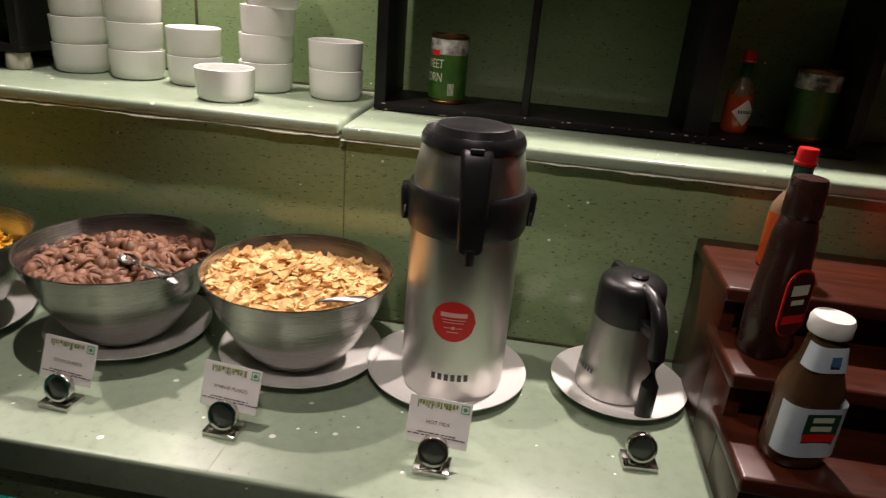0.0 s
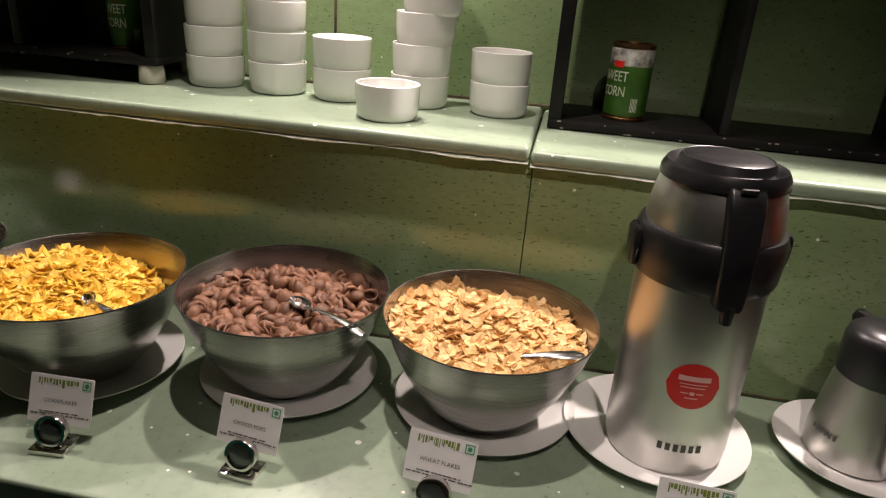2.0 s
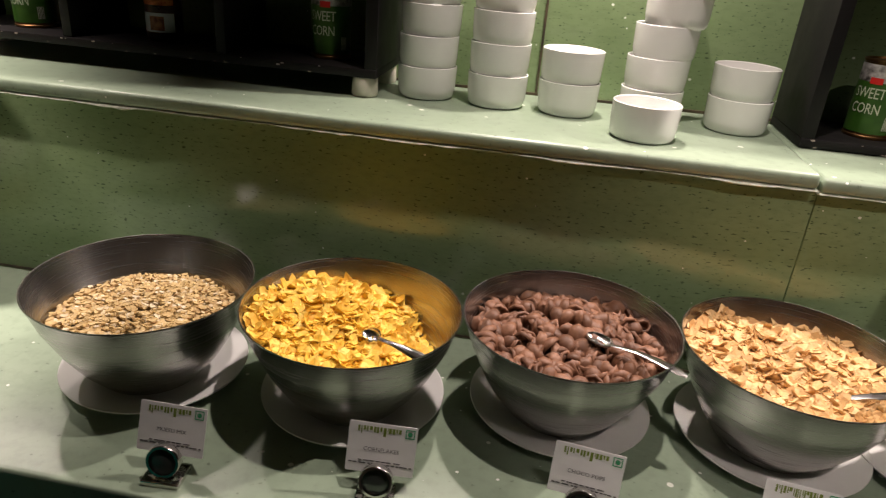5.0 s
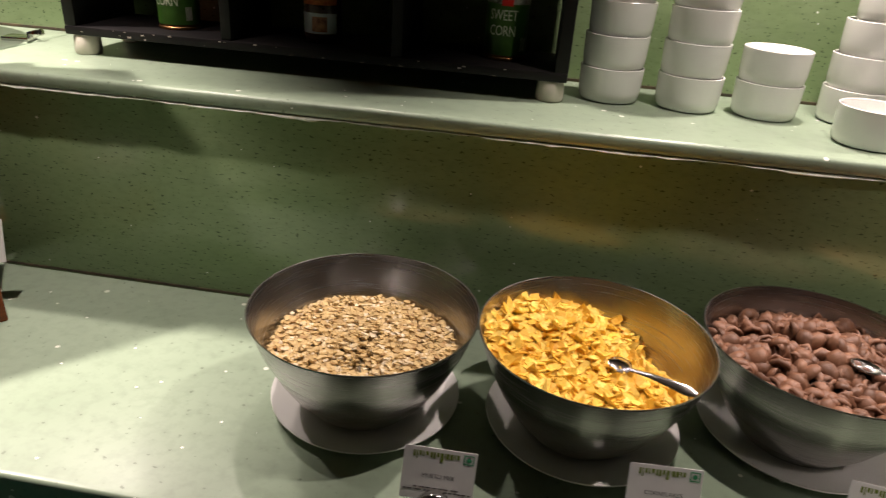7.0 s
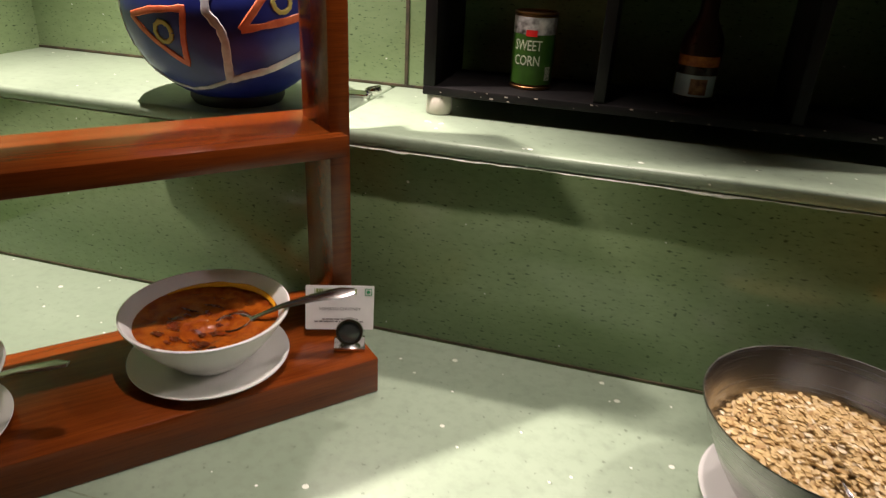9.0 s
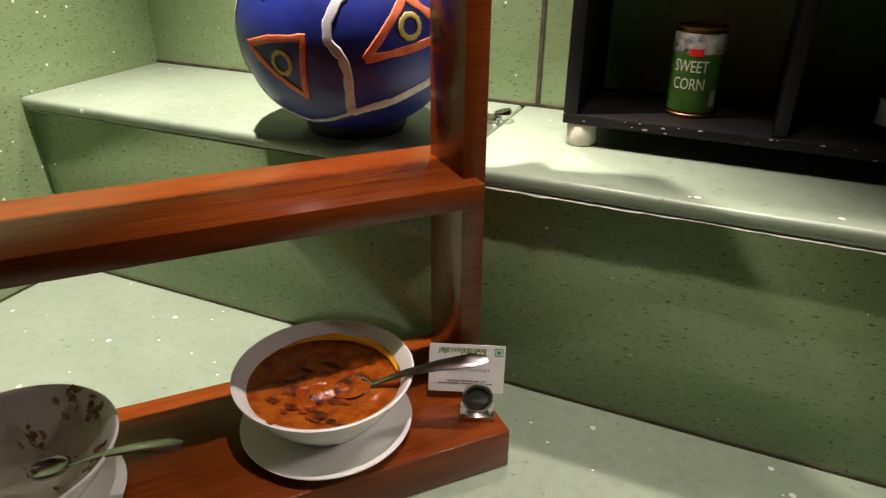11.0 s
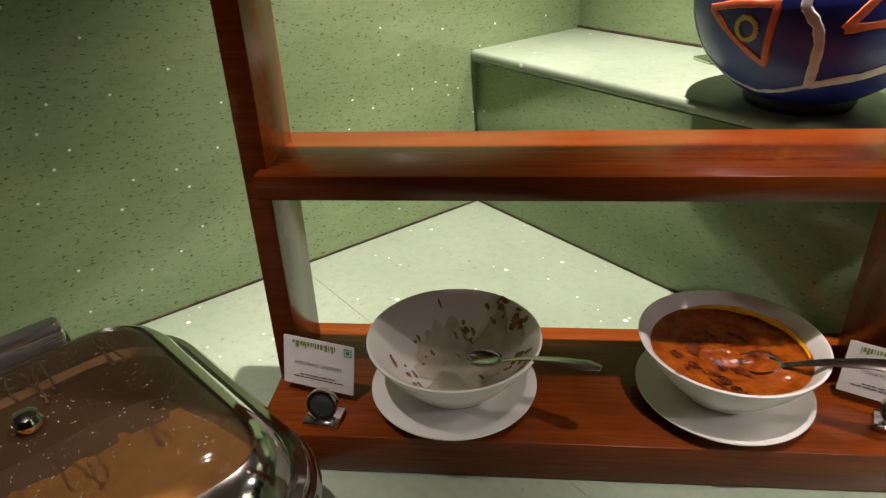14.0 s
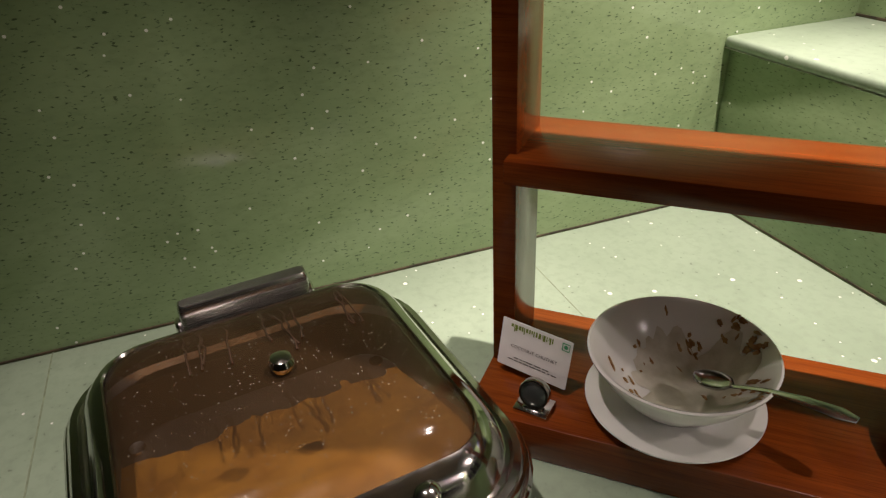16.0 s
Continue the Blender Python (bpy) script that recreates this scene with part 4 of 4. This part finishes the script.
# ---- painted clay pot ----
def clay_pot(x, y):
    t = thing("painted_pot", pose(x, y, LEDGE, 0, 0, 30), "round blue painted clay pot with white lines, orange triangles", "pot")
    R, H, C = 0.152, 0.142, 0.142

    def at(lon, lat):
        a, b = radians(lon), radians(lat)
        return Vector((R * math.cos(b) * math.sin(a), -R * math.cos(b) * math.cos(a), C + H * math.sin(b)))

    prof = [(0, C - H * math.sin(radians(68)))]
    for k in range(-68, 63, 5):
        prof.append((R * math.cos(radians(k)), C + H * math.sin(radians(k))))
    prof += [(0.069, 0.272), (0.067, 0.290), (0.080, 0.304), (0.076, 0.307), (0.061, 0.290), (0.061, 0.272), (0, 0.266)]
    part("body", lathe(prof, 80), M_BLUE, t)
    part("foot_ring", lathe([(0.052, 0), (0.068, 0), (0.072, 0.008), (0.070, 0.022), (0.060, 0.024), (0.052, 0)], 48), M_NAVY, t, "dark ring under the pot")

    def stroke(points, w, seed=0):
        bm = bmesh.new()
        rows = []
        dense = []
        for (a, b), (c, d) in zip(points, points[1:]):
            for k in range(8):
                dense.append((a + (c - a) * k / 8, b + (d - b) * k / 8))
        dense.append(points[-1])
        for i, (lo, la) in enumerate(dense):
            p = at(lo, la)
            q = at(*dense[min(i + 1, len(dense) - 1)]) - at(*dense[max(i - 1, 0)])
            nrm = Vector((p.x / R ** 2, p.y / R ** 2, (p.z - C) / H ** 2)).normalized()
            side = q.cross(nrm).normalized()
            ww = w * (1 + 0.30 * noise.noise((i * 0.35, seed, 0)))
            rows.append([bm.verts.new(p + side * ww * s + nrm * h) for s, h in ((-1, 0.0003), (-0.8, 0.0016), (0, 0.0020), (0.8, 0.0016), (1, 0.0003))])
        for a, b in zip(rows, rows[1:]):
            for k in range(4):
                bm.faces.new((a[k], a[k + 1], b[k + 1], b[k]))
        return bm

    part("painted_line", stroke([(-6, 62), (-2, 48), (4, 36), (2, 26), (-5, 20), (-10, 10), (-10, 2), (-4, -6), (-2, -14), (-2, -28), (-2, -39)], 0.0058, 1), M_WHITEPAINT, t, "wavy white brush line")
    part("painted_line", stroke([(-104, -16), (-88, -26), (-70, -37), (-52, -46), (-35, -50), (-18, -46), (-2, -39)], 0.0036, 2), M_WHITEPAINT, t)
    part("painted_line", stroke([(-2, -39), (10, -35), (22, -32), (36, -26), (49, -21), (62, -14), (75, -9), (95, 0)], 0.0068, 3), M_WHITEPAINT, t)
    part("painted_line", stroke([(-70, 46), (-66, 32), (-72, 18), (-80, 4), (-84, -10), (-80, -24)], 0.0036, 4), M_WHITEPAINT, t)
    part("painted_line", stroke([(58, 46), (66, 34), (74, 18), (84, 2)], 0.0046, 5), M_WHITEPAINT, t)
    part("painted_triangle", stroke([(-56, -3), (-40, 1), (-21, 3), (-23, -12), (-25, -28), (-40, -16), (-56, -3)], 0.0046, 6), M_ORANGE, t, "orange brushed triangle")
    part("painted_triangle", stroke([(6, -7), (17, 8), (27, 21), (39, 12), (52, 2), (30, -3), (6, -7)], 0.0052, 7), M_ORANGE, t, "orange brushed triangle")
    for lo, la in ((-34, -10), (28, 7)):
        ring = [(lo + 5.0 * math.cos(a), la + 5.5 * math.sin(a)) for a in (2 * math.pi * k / 10 for k in range(11))]
        part("painted_ring", stroke(ring, 0.0034, 8), M_EYE, t, "yellow painted ring")
    part("painted_patch", stroke([(-48, 24), (-34, 30), (-16, 32)], 0.016, 9), M_NAVY, t)
    return t


clay_pot(-1.766, 1.380)


def lying_holder(x, y, turn, label):
    t = thing("card_holder", pose(x, y, LEDGE, 0, 0, turn), label, "card holder", "card holders")
    part("foot", box(-0.030, 0.014, -0.016, 0.016, 0.0, 0.0065, 0.0012), M_POLISH, t)
    part("ring", move(lathe([(0.0100, -0.005), (0.0130, -0.005), (0.0135, -0.004), (0.0135, 0.004), (0.0130, 0.005), (0.0100, 0.005), (0.0100, -0.005)], 36), pose(0.020, 0, 0.0115, 0, -14, 0)), M_POLISH, t)
    return t


lying_holder(-1.600, 1.485, 10, "small steel card holder lying flat on the ledge")
lying_holder(-1.975, 1.500, -20, "small steel card holder lying beside the painted pot")


# ---- wooden rack across the corner ----
RACK = pose(-1.986, 0.6735, CT, 0, 0, 47.0)
RZ, RL = 0.055, 0.715


def rack():
    t = thing("serving_rack", RACK, "red-brown varnished wooden serving rack with tall posts on the counter", "rack")
    part("base_board", box(-0.021, RL + 0.006, -0.077, 0.148, 0, RZ, 0.0025), M_RACK, t, "thick base board with a scuffed edge")
    for zz in (0.342, 0.750):
        part("shelf_board", box(0.0, RL, 0.0, 0.145, zz - 0.028, zz, 0.002), M_RACK, t)
    for u0 in (-0.019, RL - 0.017):
        part("post", move(box(0, 0.92 - RZ, -0.048, 0.048, -0.014, 0.014, 0.0015), pose(u0 + 0.014, 0.069, RZ, 0, -90, 0)), M_RACK, t)
    return t


rack()


def on_rack(u, v, h=RZ):
    p = RACK @ Vector((u, v, h))
    return p.x, p.y, p.z


def chutney_bowl(x, y, z, label):
    ob = part("serving_bowl", lathe([(0, 0), (0.046, 0), (0.050, 0.003), (0.052, 0.008), (0.068, 0.022), (0.086, 0.044), (0.099, 0.064), (0.1035, 0.071), (0.1040, 0.0735), (0.1015, 0.0745), (0.0965, 0.071), (0.081, 0.046), (0.062, 0.024), (0.045, 0.0125), (0, 0.0105)], 80), M_CHINA)
    ob.location = (x, y, z)
    return tagged(ob, label, "bowl", "white serving bowls")


TX, TY, TZ = -1.643, 1.073, CT + RZ
CX, CY, CZ = -1.857, 0.834, CT + RZ
plate(TX + 0.003, TY - 0.006, TZ, 0.1000, "white china plate under the chutney bowl on the rack")
plate(CX + 0.005, CY - 0.006, CZ, 0.1000, "white china plate under the emptied bowl on the rack")
chutney_bowl(TX, TY, TZ + 0.0050, "white china bowl filled with red tomato chutney")
chutney_bowl(CX, CY, CZ + 0.0050, "nearly empty white china bowl with brown smears")


def sauce_surface():
    seg, rings = 64, 26
    bm = bmesh.new()
    rows = []
    R = 0.0885
    for i in range(1, rings + 1):
        row = []
        for j in range(seg):
            a = 2 * math.pi * j / seg
            r = R * i / rings
            x, y = r * math.cos(a), r * math.sin(a)
            edge = min(1, (1 - i / rings) * 5)
            h = (0.0045 * noise.noise((x * 32, y * 32, 2)) + 0.0028 * noise.noise((x * 80, y * 80, 5)) + 0.0016 * noise.noise((x * 190, y * 190, 1))) * edge
            dip = -0.006 * math.exp(-((x - 0.015) ** 2 + (y + 0.035) ** 2) / 0.0009)
            row.append(bm.verts.new((x, y, h + dip * edge + 0.003 * (1 - edge))))
        rows.append(row)
    c = bm.verts.new((0, 0, 0.001))
    for j in range(seg):
        bm.faces.new((c, rows[0][j], rows[0][(j + 1) % seg]))
        for a, b in zip(rows, rows[1:]):
            bm.faces.new((a[j], b[j], b[(j + 1) % seg], a[(j + 1) % seg]))
    return bm


def blot(cx, cy, w, h, seed, surf, lift=0.0008, rows=2):
    """An uneven smear laid on a surface surf(x, y)."""
    bm = bmesh.new()
    n = 18 + 6 * rows
    c = bm.verts.new((cx, cy, surf(cx, cy) + lift))
    last = None
    for i in range(1, rows + 1):
        s, row = i / rows, []
        for j in range(n):
            a = 2 * math.pi * j / n
            k = 1 + 0.55 * noise.noise((math.cos(a) * 1.8, math.sin(a) * 1.8, seed)) + 0.25 * noise.noise((math.cos(a) * 5, math.sin(a) * 5, seed))
            x, y = cx + w * k * s * math.cos(a), cy + h * k * s * math.sin(a)
            row.append(bm.verts.new((x, y, surf(x, y) + lift * (1.0 if i < rows else 0.4))))
        for j in range(n):
            m = (j + 1) % n
            if last is None:
                bm.faces.new((c, row[j], row[m]))
            else:
                bm.faces.new((last[j], row[j], row[m], last[m]))
        last = row
    return bm


def china_in(x, y):
    """Inner height of the serving bowl."""
    r = math.hypot(x, y)
    pts = [(0, 0.0105), (0.045, 0.0125), (0.062, 0.024), (0.081, 0.046), (0.0965, 0.071), (0.1015, 0.0745), (0.12, 0.075)]
    for (r0, z0), (r1, z1) in zip(pts, pts[1:]):
        if r <= r1:
            return z0 + (z1 - z0) * (r - r0) / (r1 - r0)
    return 0.075


chutney = thing("tomato_chutney", pose(TX, TY, TZ + 0.0050), "glossy red-orange tomato chutney with dark streaks filling a bowl", "sauce")
part("sauce", move(sauce_surface(), pose(0, 0, 0.0555)), M_TOMATO, chutney)
rnd = random.Random(9)
lvl = lambda x, y: 0.0555 + 0.0045 * noise.noise((x * 32, y * 32, 2)) + 0.0028 * noise.noise((x * 80, y * 80, 5)) + 0.0012 - 0.006 * math.exp(-((x - 0.015) ** 2 + (y + 0.035) ** 2) / 0.0009)
for k in range(26):
    x, y = rnd.uniform(-0.035, 0.065), rnd.uniform(-0.062, 0.03)
    part("dark_streak", blot(x, y, rnd.uniform(0.004, 0.013), rnd.uniform(0.002, 0.004), k, lvl), M_TOMDARK, chutney)
arc = [radians(35 + 5 * k) for k in range(26)]
part("oil_edge", tube([(0.0845 * math.cos(a), 0.0845 * math.sin(a), 0.0600) for a in arc], [0.0075 * math.sin(math.pi * (k + 0.4) / 26.8) * (0.8 + 0.5 * noise.noise((k * 0.35, 0, 3))) + 0.0008 for k in range(26)], 8, 0.3), M_OIL, chutney, "orange oil at the rim")
part("drip", blot(0.0, -0.1005, 0.004, 0.0022, 71, lambda x, y: 0.0752), M_TOMATO, chutney)

left = thing("chutney_smears", pose(CX, CY, CZ + 0.0050), "dried brown and white chutney smears inside the emptied bowl", "food remains")
# beige film: coconut residue, widened so its colour also carries the bowl's inner shade
part("shaded_residue", blot(0.004, 0.016, 0.070, 0.060, 300, china_in, 0.0024, 12), mottled("coconut_residue_with_shade", (0.52, 0.49, 0.39), (0.68, 0.65, 0.56), 45, (0.3, 0.6), 0.6, 0.002), left)
clusters = ((125, 0.070, 0.020, 12), (80, 0.090, 0.010, 9), (100, 0.093, 0.006, 6), (255, 0.052, 0.013, 8), (40, 0.075, 0.014, 9), (15, 0.096, 0.005, 5), (190, 0.06, 0.02, 6), (90, 0.035, 0.025, 8))
for k, (deg, dist, spread, count) in enumerate(clusters):
    for q in range(count):
        x = dist * math.cos(radians(deg)) + rnd.gauss(0, spread)
        y = dist * math.sin(radians(deg)) + rnd.gauss(0, spread * 0.5)
        if math.hypot(x, y) < 0.099:
            part("smear", blot(x, y, rnd.uniform(0.0015, 0.0075), rnd.uniform(0.001, 0.0034), 100 + 20 * k + q, china_in, 0.0034), M_SMEAR, left)
spoon(pose(TX + 0.034, TY + 0.004, TZ + 0.061, 10, -13, 24), "steel spoon resting in the tomato chutney", 0.95)
spoon(pose(CX + 0.036, CY + 0.016, CZ + 0.058, 0, -12, 22), "smeared steel spoon resting in the emptied bowl", 0.85)

for (hx, hy), turn, title, (kx, ky, kz), cturn in (((-1.486, 1.162), 22, "TOMATO CHUTNEY", (-1.509, 1.180, CT + 0.066), 22), ((-1.912, 0.680), 40, "COCONUT CHUTNEY", (-1.954, 0.696, CT + 0.066), 34)):
    card_holder(hx, hy, CT + RZ, turn, "small steel card holder with a round disc on the rack")
    card(kx, ky, kz, cturn, title, 12, -1.5, 0.094, 0.064)


# ---- chafing dishes ----
M_FOG = mat("fogged_glass", (0.050, 0.030, 0.014), 0.08)
nf = Nodes(M_FOG)
fog = nf.noise(nf.coords((1, 1, 1)), 9.0, 5.0)
nf.link(nf.ramp(fog, [(0.3, (0.26, 0.26, 0.26)), (0.7, (0.40, 0.40, 0.40))]), nf.b.inputs["Alpha"])
nf.rough(fog, 0.05, 0.12)
nf.bump(nf.noise(nf.coords((1, 1, 1)), 260.0, 2.0), 0.06, 0.001)
# near-black brown: the shade inside the closed dish is put into the pan's colour
M_PAN = mottled("shaded_dark_steel", (0.010, 0.007, 0.005), (0.028, 0.020, 0.013), 20, (0.35, 0.55))
M_DRIP = mat("water_run", (0.05, 0.03, 0.02), 0.15)
M_DEW = mat("water_drops", (0.9, 0.85, 0.75), 0.03, 0.0, Transmission_Weight=0.9, IOR=1.33)


def chafing_dish(m, label):
    """Square roll-top dish: x to the front, y across, hinge at -x. Origin at the middle on the counter."""
    t = thing("chafing_dish", m, label, "chafing dish", "chafing dishes")
    W, D = 0.385, 0.405
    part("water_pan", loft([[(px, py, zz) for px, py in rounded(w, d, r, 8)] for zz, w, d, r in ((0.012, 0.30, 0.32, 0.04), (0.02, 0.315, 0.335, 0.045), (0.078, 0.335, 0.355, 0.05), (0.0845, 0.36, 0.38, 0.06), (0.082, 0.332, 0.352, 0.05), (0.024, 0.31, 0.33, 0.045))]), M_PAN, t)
    for sx in (-1, 1):
        for sy in (-1, 1):
            part("leg", move(lathe([(0, 0), (0.012, 0), (0.013, 0.003), (0.009, 0.03), (0, 0.03)], 20), pose(sx * 0.125, sy * 0.145, 0)), M_POLISH, t)
    part("rim", loft([[(px, py, zz) for px, py in rounded(w, d, r, 8)] for zz, w, d, r in ((0.084, W - 0.03, D - 0.03, 0.08), (0.084, W - 0.004, D - 0.004, 0.094), (0.088, W, D, 0.095), (0.094, W, D, 0.095), (0.098, W - 0.006, D - 0.006, 0.093), (0.098, W - 0.04, D - 0.04, 0.08), (0.084, W - 0.04, D - 0.04, 0.08))], False, True), M_POLISH, t)
    lid = part("lid_frame", loft([[(px, py, zz) for px, py in rounded(w, d, r, 8)] for zz, w, d, r in (
        (0.099, W - 0.012, D - 0.012, 0.09), (0.104, W - 0.012, D - 0.012, 0.09), (0.110, W - 0.020, D - 0.020, 0.087), (0.111, W - 0.034, D - 0.034, 0.08), (0.108, W - 0.040, D - 0.040, 0.078), (0.113, W - 0.046, D - 0.046, 0.075),
        (0.132, W - 0.062, D - 0.062, 0.066), (0.146, W - 0.084, D - 0.084, 0.056), (0.150, W - 0.100, D - 0.100, 0.046), (0.148, W - 0.104, D - 0.104, 0.045), (0.142, W - 0.096, D - 0.096, 0.048), (0.099, W - 0.044, D - 0.044, 0.076))], False, True), M_POLISH, t, "polished steel lid frame")
    shell = [(0.1475, 1.0), (0.1570, 0.96), (0.1660, 0.86), (0.1725, 0.68), (0.1760, 0.44), (0.1775, 0.18), (0.1778, 0.02)]
    rings = [[(px, py, zz + dz) for px, py in rounded((W - 0.104) * k, (D - 0.104) * k, 0.048 * k, 8)] for dz, order in ((0, shell), (-0.004, shell[::-1])) for zz, k in order]
    g = part("glass", loft(rings, False, True), M_FOG, lid, "steamed-up domed glass")
    g.visible_shadow = False
    part("knob", move(lathe([(0, 0), (0.009, 0), (0.011, 0.004), (0.0125, 0.008), (0.010, 0.014), (0.005, 0.0165), (0, 0.017)], 28), pose(0.000, 0.008, 0.1775)), M_POLISH, lid)
    part("hinge", move(loft([[(px, py, zz) for px, py in rounded(w, d, 0.006, 4)] for zz, w, d in ((0, 0.026, 0.148), (0.048, 0.026, 0.152), (0.060, 0.022, 0.150), (0.065, 0.012, 0.146))]), pose(-W / 2 + 0.004, 0.012, 0.103, 0, 14, 0)), M_STEEL, t, "brushed steel roll hinge")
    for sy in (-1, 1):
        part("hinge_pin", move(lathe([(0, 0), (0.012, 0), (0.013, 0.002), (0.013, 0.006), (0.010, 0.009), (0, 0.010)], 24), pose(-W / 2 + 0.010, 0.012 + sy * 0.073, 0.128, -90 * sy, 0, 0)), M_POLISH, t)
    part("front_handle", tube([(W / 2 - 0.030, -0.075, 0.132), (W / 2 - 0.008, -0.075, 0.140), (W / 2 + 0.004, -0.060, 0.143), (W / 2 + 0.008, 0, 0.144), (W / 2 + 0.004, 0.060, 0.143), (W / 2 - 0.008, 0.075, 0.140), (W / 2 - 0.030, 0.075, 0.132)], 0.007, 12), M_POLISH, t)
    for sy in (-1, 1):
        part("handle_boss", move(lathe([(0, 0), (0.012, 0), (0.012, 0.012), (0.008, 0.016), (0, 0.017)], 24), pose(W / 2 - 0.036, sy * 0.075, 0.128)), M_POLISH, t)
    food = bmesh.new()
    bmesh.ops.create_grid(food, x_segments=36, y_segments=36, size=0.5)
    for v in food.verts:
        x, y = v.co.x * (W - 0.06), v.co.y * (D - 0.06)
        v.co = Vector((x, y, 0.016 + 0.072 * max(0.0, min(1.0, (x + 0.15) / 0.21)) ** 1.4 + 0.003 * noise.noise((x * 25, y * 25, 4)) + 0.003 * noise.noise((x * 70, y * 70, 4))))
    part("curry", food, M_CURRY, t, "orange-brown curry under the lid")
    r2 = random.Random(3)
    for k in range(11):
        y0 = r2.uniform(-0.13, 0.13)
        pts, x, y = [], -0.118 + r2.uniform(0, 0.015), y0
        for s in range(7):
            k2 = 1 - max((x / ((W - 0.104) / 2)) ** 2, (y / ((D - 0.104) / 2)) ** 2)
            pts.append((x, y, 0.1480 + 0.0305 * (max(0.0, k2) ** 0.6)))
            x += r2.uniform(0.008, 0.016)
            y += r2.uniform(-0.004, 0.004)
        part("water_run", tube(pts, [0.0009, 0.0011, 0.0011, 0.0013, 0.0011, 0.0013, 0.0016], 6), M_DRIP, lid)
    vs, fs = [], []
    for k in range(520):
        x, y = r2.uniform(-0.125, 0.125), r2.uniform(-0.14, 0.14)
        k2 = 1 - max((x / ((W - 0.104) / 2)) ** 2, (y / ((D - 0.104) / 2)) ** 2)
        if k2 < 0.08:
            continue
        z, s, o = 0.1476 + 0.0305 * k2 ** 0.6, r2.uniform(0.0004, 0.0010), len(vs)
        vs.append((x, y, z + s * 0.7))
        for rr, dz in ((0.75, 0.45), (1.0, 0.0)):
            vs += [(x + s * rr * math.cos(a), y + s * rr * math.sin(a), z + s * dz) for a in (math.pi * j / 3 for j in range(6))]
        for j in range(6):
            i = (j + 1) % 6
            fs += [(o, o + 1 + j, o + 1 + i), (o + 1 + j, o + 7 + j, o + 7 + i, o + 1 + i)]
        fs.append(tuple(o + 7 + j for j in range(5, -1, -1)))
    me = bpy.data.meshes.new("condensation")
    me.from_pydata(vs, [], fs)
    me.polygons.foreach_set("use_smooth", [True] * len(me.polygons))
    me.materials.append(M_DEW)
    dew = new("condensation", me)
    dew.parent = lid
    dew.visible_shadow = False
    tagged(dew, "beads of condensed water", kind="stuff")
    return t


chafing_dish(pose(-1.942, 0.402, CT, 0, 0, 7) @ Matrix.Diagonal((1.12, 1.06, 1.04, 1)), "square polished steel chafing dish with a steamed glass lid, closed")
chafing_dish(pose(-1.965, -0.130, CT, 0, 0, 4) @ Matrix.Diagonal((1.12, 1.06, 1.04, 1)), "second square polished steel chafing dish along the counter")
